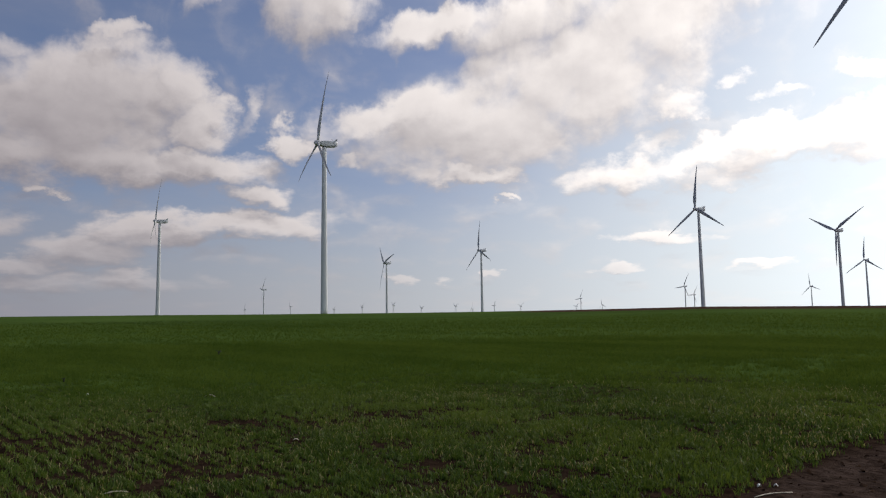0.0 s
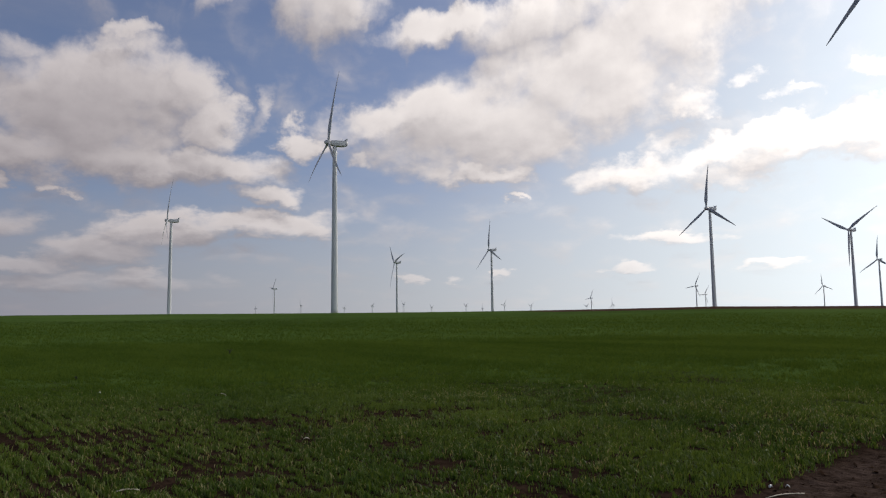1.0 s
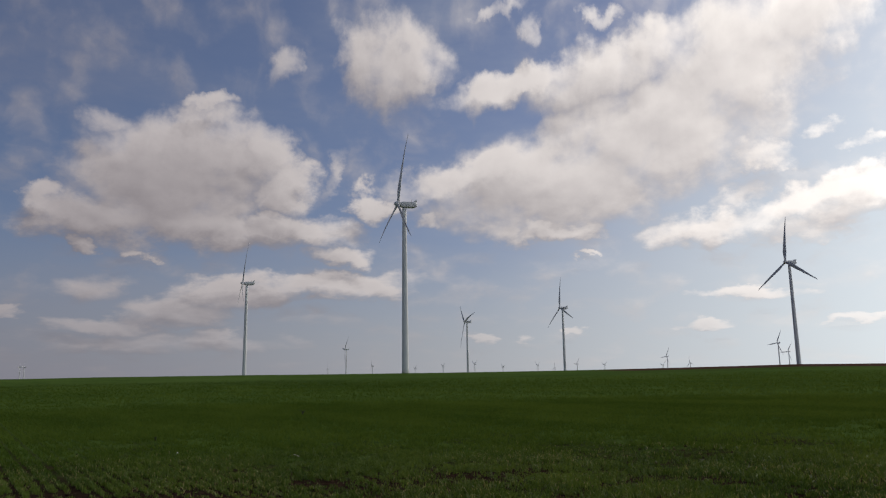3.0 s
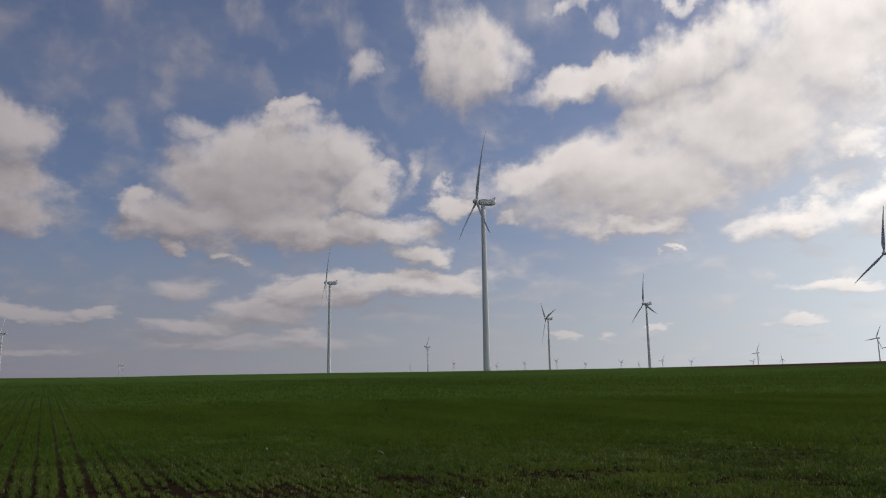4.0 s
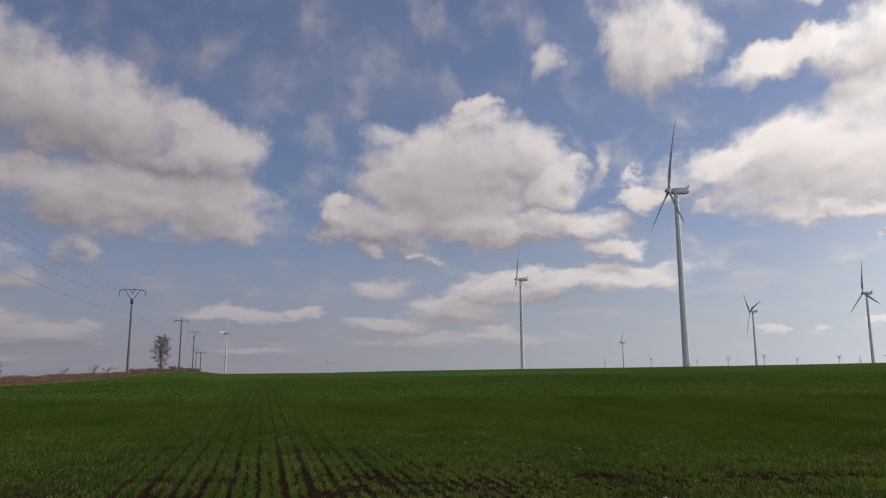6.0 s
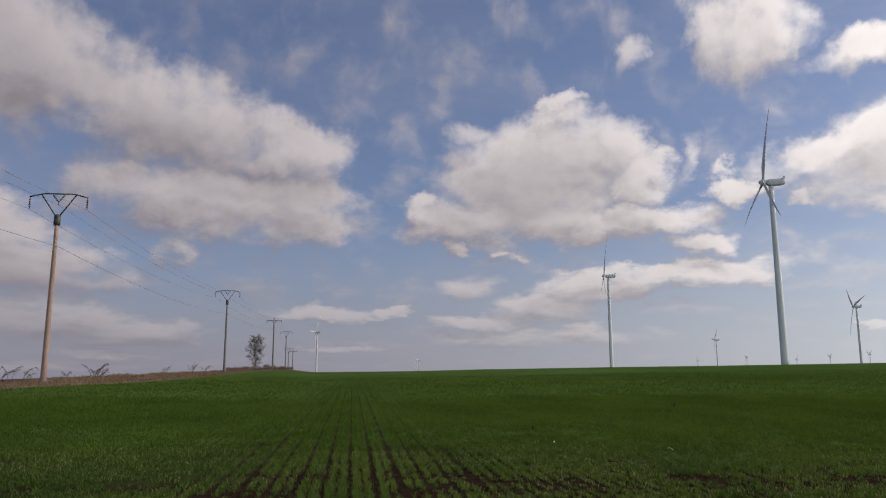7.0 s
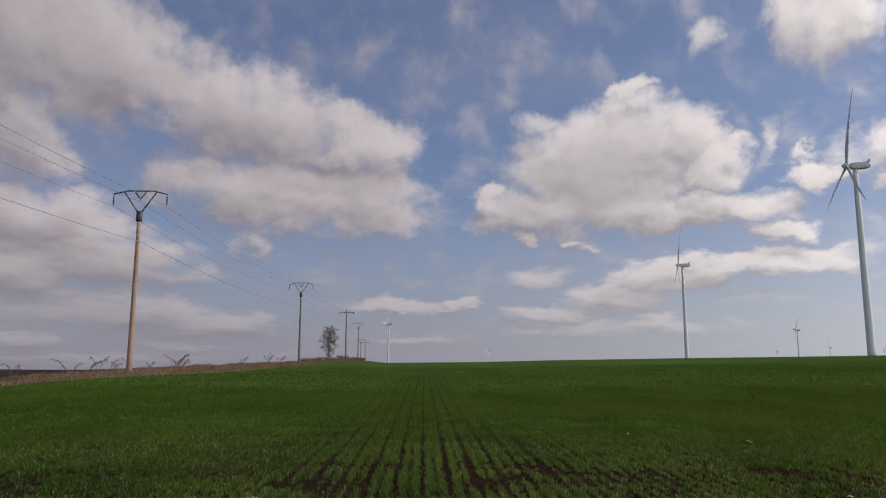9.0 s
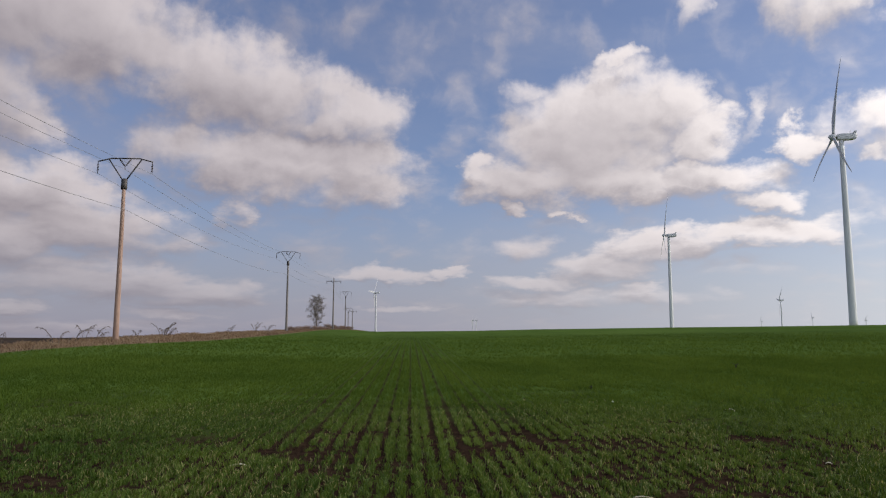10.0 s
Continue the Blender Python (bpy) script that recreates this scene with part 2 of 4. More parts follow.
def worn(name, a, b_, rough, scale, fine, metal=0.0, bump=0.002, stretch=(1, 1, 1)):
    """A surface of two mixed tones with finer grain."""
    m, w, b = material(name, rough, metal)
    p = w.node("ShaderNodeTexCoord").outputs["Object"]
    p = w.vector("MULTIPLY", p, stretch)
    big, small = w.noise(p, scale, 5.0), w.noise(p, fine, 4.0)
    k = w.math("ADD", w.math("MULTIPLY", big, 0.7), w.math("MULTIPLY", small, 0.3))
    w.put(b.inputs["Base Color"], w.mix(w.ramp(k, 0.35, 0.65), a, b_))
    w.put(b.inputs["Roughness"], w.ramp(small, 0.2, 0.8, rough - 0.1, rough + 0.1))
    bumped(w, b, small, 0.4, bump)
    return m


TOWER_PAINT = worn("tower_paint", (0.47, 0.475, 0.48), (0.55, 0.55, 0.545), 0.42, 0.08, 1.5, bump=0.001, stretch=(1, 1, 0.25))
BLADE_PAINT = worn("blade_paint", (0.40, 0.405, 0.415), (0.48, 0.48, 0.485), 0.35, 0.2, 2.0, bump=0.001)
NACELLE_PAINT = worn("nacelle_paint", (0.42, 0.425, 0.435), (0.50, 0.50, 0.505), 0.4, 0.3, 3.0, bump=0.001)
DARK_METAL = worn("dark_metal", (0.06, 0.06, 0.065), (0.12, 0.115, 0.11), 0.5, 1.0, 12.0, metal=0.4)
CONCRETE = worn("pole_concrete", (0.21, 0.132, 0.10), (0.32, 0.215, 0.17), 0.85, 0.7, 9.0, bump=0.006, stretch=(1, 1, 0.3))
# darker tones for the poles numbered 1 and up
DARK_CONCRETE = worn("dark_pole_concrete", (0.10, 0.09, 0.085), (0.18, 0.16, 0.15), 0.85, 0.7, 9.0, bump=0.006, stretch=(1, 1, 0.3))
STEEL = worn("painted_steel", (0.025, 0.022, 0.022), (0.06, 0.05, 0.045), 0.6, 2.0, 20.0, metal=0.3)
PORCELAIN = worn("brown_insulator", (0.035, 0.022, 0.018), (0.06, 0.04, 0.03), 0.25, 4.0, 30.0)
WIRE = worn("wire_aluminium", (0.20, 0.20, 0.205), (0.30, 0.30, 0.30), 0.5, 1.0, 8.0, metal=0.6)


def ground_material():
    m, w, b = material("field_ground", 0.9)
    p = w.node("ShaderNodeTexCoord").outputs["Object"]
    x, y, z = w.split(p)
    u = w.math("ADD", w.math("MULTIPLY", x, float(ROW[0])), w.math("MULTIPLY", y, float(ROW[1])))
    v = w.math("ADD", w.math("MULTIPLY", x, float(SIDE[0])), w.math("MULTIPLY", y, float(SIDE[1])))
    far = w.math("POWER", w.math("ADD", w.math("MULTIPLY", x, x), w.math("MULTIPLY", y, y)), 0.5)
    clod, grit, broad = w.noise(p, 7.0, 6.0, 0.65), w.noise(p, 45.0, 3.0), w.noise(p, 0.035, 5.0)
    along = w.noise(w.combine(w.math("MULTIPLY", u, 0.02), w.math("MULTIPLY", v, 0.5), 0.0), 1.0, 4.0)
    soil = w.mix(w.ramp(clod, 0.3, 0.7), (0.014, 0.0085, 0.006), (0.036, 0.023, 0.0155))
    soil = w.mix(w.math("MULTIPLY", w.ramp(grit, 0.55, 0.8), 0.3), soil, (0.05, 0.033, 0.022))
    leaf = w.mix(w.ramp(broad, 0.3, 0.7), (0.042, 0.074, 0.016), (0.066, 0.104, 0.025))
    leaf = w.mix(w.ramp(along, 0.45, 0.75, 0.0, 0.75), leaf, (0.033, 0.060, 0.015))
    tuft = w.noise(w.combine(w.math("MULTIPLY", u, 0.6), w.math("MULTIPLY", v, 2.0), 0.0), 1.6, 5.0, 0.7)
    leaf = w.mix(w.ramp(tuft, 0.42, 0.7, 0.0, 0.5), leaf, (0.072, 0.114, 0.028))
    # seen flat from afar the leaves close over the soil
    closed = w.ramp(far, 8.0, 25.0, 0.15, 1.1, False)
    patch = w.noise(p, 0.45, 5.0, 0.6)
    field = w.mix(w.ramp(w.math("ADD", closed, w.math("SUBTRACT", patch, 0.5)), 0.35, 0.75), soil, leaf)
    lane = w.math("ADD", w.math("ADD", w.math("MULTIPLY", x, LANE[0]), w.math("MULTIPLY", y, LANE[1])), LANE[2])
    inner = w.ramp(lane, -5.6, -7.0)
    strip = w.math("MULTIPLY", w.ramp(w.math("ABSOLUTE", w.math("SUBTRACT", v, 0.25)), 0.8, 3.6, 1.0, 0.0), inner)
    gap = w.math("COSINE", w.math("MULTIPLY", v, 2 * math.pi / 0.34))
    broken = w.noise(w.combine(w.math("MULTIPLY", u, 0.9), w.math("MULTIPLY", v, 3.0), 0.0), 1.0, 4.0, 0.6)
    rows = w.math("MULTIPLY", w.math("MULTIPLY", w.ramp(gap, 0.45, 1.0), strip), w.ramp(far, 30.0, 90.0, 1.0, 0.25))
    rows = w.math("MULTIPLY", rows, w.ramp(broken, 0.30, 0.60, 0.25, 0.95))
    field = w.mix(rows, field, soil)
    # ploughed land past the crest of the field
    edge = w.math("ADD", w.math("SUBTRACT", y, 125.0), w.math("MULTIPLY", w.math("SUBTRACT", x, 35.8), 0.548))
    plough = w.math("MULTIPLY", w.ramp(w.math("ADD", edge, w.math("MULTIPLY", patch, 4.0)), 1.0, 4.0), w.ramp(w.math("DIVIDE", x, w.math("MAXIMUM", y, 1.0)), 0.03, 0.10))
    brown = w.mix(w.ramp(w.noise(p, 0.25, 6.0), 0.3, 0.7), (0.042, 0.023, 0.016), (0.080, 0.048, 0.035))
    field = w.mix(plough, field, brown)
    # grassy verge under the poles, dark land behind it
    past = w.math("SUBTRACT", v, LINE_OFF)
    straw = w.mix(w.ramp(w.noise(p, 1.6, 5.0), 0.3, 0.7), (0.125, 0.088, 0.056), (0.21, 0.155, 0.10))
    reach_in = w.math("ADD", w.ramp(u, 30.0, 62.0, 1.2, 5.2), w.ramp(u, 75.0, 170.0, 0.0, -3.2))
    field = w.mix(w.ramp(w.math("ADD", w.math("ADD", past, reach_in), w.math("MULTIPLY", patch, 1.5)), 0.8, 2.0), field, straw)
    dark = w.mix(w.ramp(w.noise(p, 0.12, 6.0), 0.3, 0.7), (0.035, 0.028, 0.024), (0.07, 0.055, 0.045))
    field = w.mix(w.ramp(w.math("ADD", past, w.math("MULTIPLY", patch, 2.0)), 3.6, 5.6), field, dark)
    # bare track beside the field
    bare = w.mix(w.ramp(clod, 0.3, 0.7), (0.024, 0.016, 0.012), (0.066, 0.046, 0.037))
    track = w.math("ADD", w.math("ADD", w.math("MULTIPLY", x, TRACK[0]), w.math("MULTIPLY", y, TRACK[1])), TRACK[2])
    field = w.mix(w.ramp(w.math("ADD", track, w.math("MULTIPLY", patch, 0.5)), 0.0, 0.45), field, bare)
    w.put(b.inputs["Base Color"], field)
    b.inputs["Specular IOR Level"].default_value = 0.0
    bumped(w, b, w.math("ADD", clod, w.math("MULTIPLY", tuft, 1.5)), 0.8, 0.06)
    return m


GROUND = ground_material()


# ---- small mesh helpers ----
def mesh_of(name, bm, mat, soft=True):
    me = bpy.data.meshes.new(name)
    bm.normal_update()
    bm.to_mesh(me)
    bm.free()
    me.materials.append(mat)
    if soft:
        me.shade_smooth()
    return me


def part(name, me, parent, m=None, label=""):
    ob = new(name, me)
    ob.parent = parent
    if m is not None:
        ob.matrix_basis = m
    return tagged(ob, label) if label else ob


def loft(bm, rings, cap=True):
    """Joins rings of points, all of one count, into a skin."""
    made = [[bm.verts.new(p) for p in ring] for ring in rings]
    n = len(made[0])
    for a, b in zip(made, made[1:]):
        for k in range(n):
            bm.faces.new((a[k], a[(k + 1) % n], b[(k + 1) % n], b[k]))
    if cap:
        bm.faces.new(list(reversed(made[0])))
        bm.faces.new(made[-1])
    return bm


def ring(radius, z, n=24, sx=1.0, sy=1.0):
    return [(radius * sx * math.cos(2 * math.pi * k / n), radius * sy * math.sin(2 * math.pi * k / n), z) for k in range(n)]


def beam(bm, a, b, wide, n=6):
    """A round bar from a to b."""
    a, b = Vector(a), Vector(b)
    turn = (b - a).to_track_quat("Z", "Y").to_matrix().to_4x4()
    m = Matrix.Translation(a) @ turn
    return loft(bm, [[m @ Vector(p) for p in ring(wide / 2, z, n)] for z in (0, (b - a).length)])


def box(bm, m, sx, sy, sz, bevel=0.0):
    made = bmesh.ops.create_cube(bm, size=1, matrix=m @ Matrix.Diagonal((sx, sy, sz, 1)))
    if bevel:
        edges = list({e for v in made["verts"] for e in v.link_edges})
        bmesh.ops.bevel(bm, geom=edges, offset=bevel, segments=3, affect="EDGES", profile=0.5)
    return bm


# ---- ground ----
def build_ground():
    radii = [0.0] + list(np.geomspace(1.5, 4900, 150))
    turns = np.radians(np.concatenate([np.arange(-60, 90, 0.6), np.arange(90, 300, 5.0)]))
    n = len(turns)
    r, a = np.meshgrid(radii[1:], turns, indexing="ij")
    x, y = -np.sin(a) * r, np.cos(a) * r
    pts = np.concatenate([[[0, 0, 0]], np.stack([x, y, rise(x, y)], -1).reshape(-1, 3)])
    faces = [(0, 1 + k, 1 + (k + 1) % n) for k in range(n)]
    for i in range(len(radii) - 2):
        o = 1 + i * n
        faces += [(o + k, o + n + k, o + n + (k + 1) % n, o + (k + 1) % n) for k in range(n)]
    me = bpy.data.meshes.new("ground")
    me.from_pydata(pts.tolist(), [], faces)
    me.materials.append(GROUND)
    me.shade_smooth()
    return tagged(new("ground", me), "rolling field of young green winter wheat on dark soil", "field", kind="structure")


build_ground()

# ---- wind turbines ----
HUB = 105.0
WIND = 117.0            # the rotors look this way, degrees to the left of +y
BLADE = 44.0


def tower_mesh():
    bm = bmesh.new()
    rings = []
    for k in range(0, 25):
        z = (HUB - 2.2) * k / 24
        rings.append(ring(2.1 + (1.25 - 2.1) * (z / HUB) ** 1.15, z, 32))
    loft(bm, rings)
    return mesh_of("tower", bm, TOWER_PAINT)


def flange_mesh():
    bm = bmesh.new()
    loft(bm, [ring(1.003, -0.09, 32), ring(1.016, -0.06, 32), ring(1.016, 0.06, 32), ring(1.002, 0.09, 32)])
    return mesh_of("flange", bm, TOWER_PAINT)


def nacelle_mesh():
    """Rounded housing along +y from the hub side to the rear, origin over the tower."""
    bm = bmesh.new()
    rings = []
    for y, half, low, high in ((-2.6, 1.15, -1.2, 1.15), (-2.2, 1.55, -1.65, 1.6), (0, 1.75, -1.95, 1.9), (3.5, 1.78, -1.95, 1.95), (6.5, 1.7, -1.75, 1.95), (8.4, 1.5, -1.2, 1.85), (8.9, 1.1, -0.7, 1.5)):
        pts = []
        for k in range(20):
            a = 2 * math.pi * k / 20
            c, s = math.cos(a), math.sin(a)
            q = 0.45
            px = half * math.copysign(abs(c) ** q, c)
            pz = (high + low) / 2 + (high - low) / 2 * math.copysign(abs(s) ** q, s)
            pts.append((px, y * 0.9, pz))
        rings.append(pts)
    loft(bm, rings)
    bmesh.ops.recalc_face_normals(bm, faces=bm.faces)
    return mesh_of("nacelle", bm, NACELLE_PAINT)


def cooler_mesh():
    bm = bmesh.new()
    loft(bm, [[(-1.3, 5.5, 1.8), (1.3, 5.5, 1.8), (1.3, 7.5, 1.7), (-1.3, 7.5, 1.7)], [(-1.3, 6.2, 2.5), (1.3, 6.2, 2.5), (1.3, 7.7, 2.4), (-1.3, 7.7, 2.4)], [(-1.3, 7.1, 3.3), (1.3, 7.1, 3.3), (1.3, 7.9, 3.3), (-1.3, 7.9, 3.3)]])
    bmesh.ops.recalc_face_normals(bm, faces=bm.faces)
    bmesh.ops.bevel(bm, geom=bm.edges[:], offset=0.07, segments=2, affect="EDGES")
    return mesh_of("cooler", bm, NACELLE_PAINT, False)


def spinner_mesh():
    bm = bmesh.new()
    rings = [ring(r, z, 24) for r, z in ((1.3, -1.4), (1.6, -1.1), (1.68, 0.0), (1.6, 0.9), (1.3, 1.7), (0.8, 2.3), (0.25, 2.6))]
    loft(bm, rings)
    return mesh_of("spinner", bm, NACELLE_PAINT)


def mast_mesh():
    bm = bmesh.new()
    for x in (-0.7, 0.7):
        beam(bm, (x, 4.8, 1.7), (x, 4.8, 3.5), 0.08)
    beam(bm, (-0.7, 4.8, 3.3), (0.7, 4.8, 3.3), 0.06)
    return mesh_of("wind_vane", bm, DARK_METAL)


def blade_mesh():
    """Along +z from the root; the rotor looks along -y; +x is the leading side."""
    bm = bmesh.new()
    rings = []
    for k in range(24):
        f = k / 23
        z = 1.2 + BLADE * f
        if f < 0.2:
            g = smooth(f, 0.02, 0.2)
            chord, thick_ = 1.9 + (3.9 - 1.9) * g, 1.9 + (0.95 - 1.9) * g
        else:
            g = (f - 0.2) / 0.8
            chord, thick_ = 3.9 * (1 - g) ** 0.95 + 0.45 * g, 0.95 * (1 - g) ** 1.1 + 0.10 * g
        if k == 23:
            chord, thick_ = 0.12, 0.04
        twist = radians(16 * (1 - f) ** 2 + 4)
        bend = 2.4 * f**2.2
        pts = []
        for j in range(14):
            a = 2 * math.pi * j / 14
            cx = chord * (0.5 * math.cos(a) - 0.18)
            cy = thick_ * 0.5 * math.sin(a) * (0.75 + 0.35 * math.cos(a))
            pts.append((cx * math.cos(twist) - cy * math.sin(twist), cx * math.sin(twist) + cy * math.cos(twist) + bend, z))
        rings.append(pts)
    loft(bm, rings)
    bmesh.ops.recalc_face_normals(bm, faces=bm.faces)
    return mesh_of("blade", bm, BLADE_PAINT)


TURBINE_MESHES = {k: f() for k, f in (("tower", tower_mesh), ("flange", flange_mesh), ("nacelle", nacelle_mesh), ("cooler", cooler_mesh), ("wind_vane", mast_mesh), ("spinner", spinner_mesh), ("blade", blade_mesh))}


def wind_turbine(turn, far, size=1.0, spin=0.0, label="white three-bladed wind turbine standing behind the green field", wind=WIND):
    d = toward(turn) * far
    base = new("wind_turbine")
    base.empty_display_size = 2
    z = ground_at(d.x, d.y)
    base.matrix_basis = Matrix.Translation((d.x, d.y, z - 0.15)) @ Matrix.Diagonal((size, size, size, 1))
    part("tower", TURBINE_MESHES["tower"], base)
    for h in (26.0, 52.0, 78.0):
        wide = 2.1 + (1.25 - 2.1) * (h / HUB) ** 1.15
        part("flange", TURBINE_MESHES["flange"], base, Matrix.Translation((0, 0, h)) @ Matrix.Diagonal((wide, wide, 1, 1)))
    head = Matrix.Translation((0, 0, HUB)) @ pose(0, 0, 0, 0, 0, wind + 180)
    nacelle = part("nacelle", TURBINE_MESHES["nacelle"], base, head)
    part("cooler", TURBINE_MESHES["cooler"], nacelle)
    part("wind_vane", TURBINE_MESHES["wind_vane"], nacelle)
    axle = head @ pose(0, -4.0, 0.2, -6)
    part("spinner", TURBINE_MESHES["spinner"], base, axle @ pose(0, 0, 0, 90))
    for k in range(3):
        part("blade", TURBINE_MESHES["blade"], base, axle @ pose(0, 0, 0, 0, spin + 120 * k, 0) @ pose(0, 0, 0, 2.5))
    return tagged(base, label, "wind turbine", "wind turbines")


def distance_for(turn, height):
    """How far off a full-size turbine stands whose nacelle shows at that height, in degrees."""
    lo, hi = 100.0, 4500.0
    for _ in range(40):
        mid = (lo + hi) / 2
        d = toward(turn) * mid
        if ground_at(d.x, d.y) + HUB - EYE > mid * math.tan(radians(height)):
            lo = mid
        else:
            hi = mid
    return lo


def turbine_at(turn, height, spin, label):
    far = distance_for(turn, height)
    if far > 4200:
        far = 4200.0 + 40 * (abs(turn * 7.3) % 5)
    d = toward(turn) * far
    size = (far * math.tan(radians(height)) + EYE - ground_at(d.x, d.y)) / HUB
    return wind_turbine(turn, far, size, spin, label)


NEAR_LABEL = "tall pale grey wind turbine standing behind the field crest"
MID_LABEL = "distant pale wind turbine rising beyond the green crest"
FAR_LABEL = "tiny far-off wind turbine just above the horizon"
turbine_at(10.67, 14.05, 8, NEAR_LABEL)
turbine_at(21.92, 8.31, 2, NEAR_LABEL)
turbine_at(-16.0, 8.65, 0, "backlit grey wind turbine beyond a brown ploughed strip")
turbine_at(-24.6, 6.62, 58, "backlit grey wind turbine beyond a brown ploughed strip")
turbine_at(6.20, 5.53, 75, MID_LABEL)
turbine_at(-0.68, 6.35, -5, MID_LABEL)
turbine_at(-26.06, 4.63, 0, MID_LABEL)
turbine_at(42.81, 4.46, 90, MID_LABEL)
turbine_at(14.88, 3.67, 40, MID_LABEL)
turbine_at(-22.79, 3.10, -10, MID_LABEL)
turbine_at(-14.85, 3.39, 25, MID_LABEL)
turbine_at(-15.44, 2.79, 30, MID_LABEL)
turbine_at(-7.70, 2.74, 25, MID_LABEL)
turbine_at(-9.19, 2.26, -12, FAR_LABEL)
turbine_at(-7.40, 2.16, 50, FAR_LABEL)
for turn, height in ((16.15, 2.29), (13.02, 2.47), (9.95, 2.24), (7.96, 2.38), (5.70, 2.48), (3.70, 2.25), (1.22, 2.33), (0.04, 2.15), (-1.55, 2.36), (-3.45, 2.25), (35.82, 2.50), (35.58, 2.48)):
    turbine_at(turn, height, (turn * 53) % 120, FAR_LABEL)

# ---- pole line ----
P1 = -54.9 * np.array((math.sin(radians(60.29)), -math.cos(radians(60.29))))
SPAN = 67.0


# the way to each pole from the eye and how far; the line bends at its strain pole
POLE_SPOTS = {0: (60.29, 54.9), 1: (49.10, 120.0), 2: (45.84, 188.0), 3: (44.97, 265.0), 4: (44.77, 352.0), 5: (44.47, 378.0)}


def pole_place(k):
    if k < 0:
        p = P1 + ROW * SPAN * k
        return float(p[0]), float(p[1])
    d = toward(POLE_SPOTS[k][0]) * POLE_SPOTS[k][1]
    return d.x, d.y


POLE_TALL = 10.55


def pole_shaft_mesh(mat):
    bm = bmesh.new()
    loft(bm, [ring(0.19 - 0.08 * k / 8, -0.3 + (POLE_TALL + 0.3) * k / 8, 16) for k in range(9)])
    return mesh_of("shaft", bm, mat)


def insulator(bm, top, low, discs=5):
    top, low = Vector(top), Vector(low)
    turn = (low - top).to_track_quat("Z", "Y").to_matrix().to_4x4()
    m = Matrix.Translation(top) @ turn
    long = (low - top).length
    rings = [(0.02, 0.0)]
    for k in range(discs):
        a = long * (0.18 + 0.72 * k / discs)
        rings += [(0.025, a), (0.07, a + 0.02), (0.06, a + 0.05), (0.025, a + 0.06)]
    rings.append((0.02, long))
    loft(bm, [[m @ Vector(p) for p in ring(r, z, 10)] for r, z in rings])


ARM_HALF, ARM_UP, ARM_END = 1.78, 1.42, 1.20


def v_arm_mesh():
    """Cross-arm over two slanting struts, across the line (x), standing on the shaft's top."""
    bm = bmesh.new()
    t = POLE_TALL
    beam(bm, (-ARM_HALF, 0, t + ARM_END), (-0.9, 0, t + ARM_UP), 0.09)
    beam(bm, (-0.9, 0, t + ARM_UP), (0.9, 0, t + ARM_UP), 0.09)
    beam(bm, (0.9, 0, t + ARM_UP), (ARM_HALF, 0, t + ARM_END), 0.09)
    for s in (-1, 1):
        beam(bm, (s * 0.10, 0, t - 0.05), (s * 1.08, 0, t + ARM_UP - 0.03), 0.085)
        beam(bm, (s * 0.17, 0, t - 0.65), (s * 0.10, 0, t - 0.02), 0.07)
    return mesh_of("cross_arm", bm, STEEL)


def v_collar_mesh():
    bm = bmesh.new()
    loft(bm, [ring(0.17, POLE_TALL - 0.62, 16), ring(0.20, POLE_TALL - 0.58, 16), ring(0.19, POLE_TALL + 0.02, 16), ring(0.12, POLE_TALL + 0.06, 16)])
    return mesh_of("collar", bm, STEEL)


def insulator_mesh(kind):
    bm = bmesh.new()
    t = POLE_TALL
    if kind == "end":
        insulator(bm, (0, 0, 0), (0, 0, -0.75))
    else:
        insulator(bm, (-0.40, 0, t + ARM_UP - 0.02), (0.0, 0, t + 0.88), 4)
        insulator(bm, (0.40, 0, t + ARM_UP - 0.02), (0.0, 0, t + 0.88), 4)
        beam(bm, (0, 0, t + 0.90), (0, 0, t + 0.70), 0.05)
    return mesh_of("insulator", bm, PORCELAIN)


def t_arm_mesh():
    bm = bmesh.new()
    t = POLE_TALL
    box(bm, pose(0, 0, t - 0.35), 3.1, 0.10, 0.12)
    for s in (-1, 1):
        beam(bm, (s * 0.55, 0.02, t - 0.38), (s * 0.08, 0.02, t - 0.85), 0.05)
    return mesh_of("cross_arm", bm, STEEL)


def pin_mesh():
    bm = bmesh.new()
    loft(bm, [ring(r, z, 10) for r, z in ((0.02, 0.0), (0.03, 0.1), (0.09, 0.14), (0.06, 0.22), (0.08, 0.26), (0.03, 0.36))])
    return mesh_of("insulator", bm, PORCELAIN)


SHAFT, SHAFT_DARK = pole_shaft_mesh(CONCRETE), pole_shaft_mesh(DARK_CONCRETE)
V_ARM, V_COLLAR, END_INS, MID_INS, T_ARM, PIN = v_arm_mesh(), v_collar_mesh(), insulator_mesh("end"), insulator_mesh("mid"), t_arm_mesh(), pin_mesh()
POLE_HEADS = {}


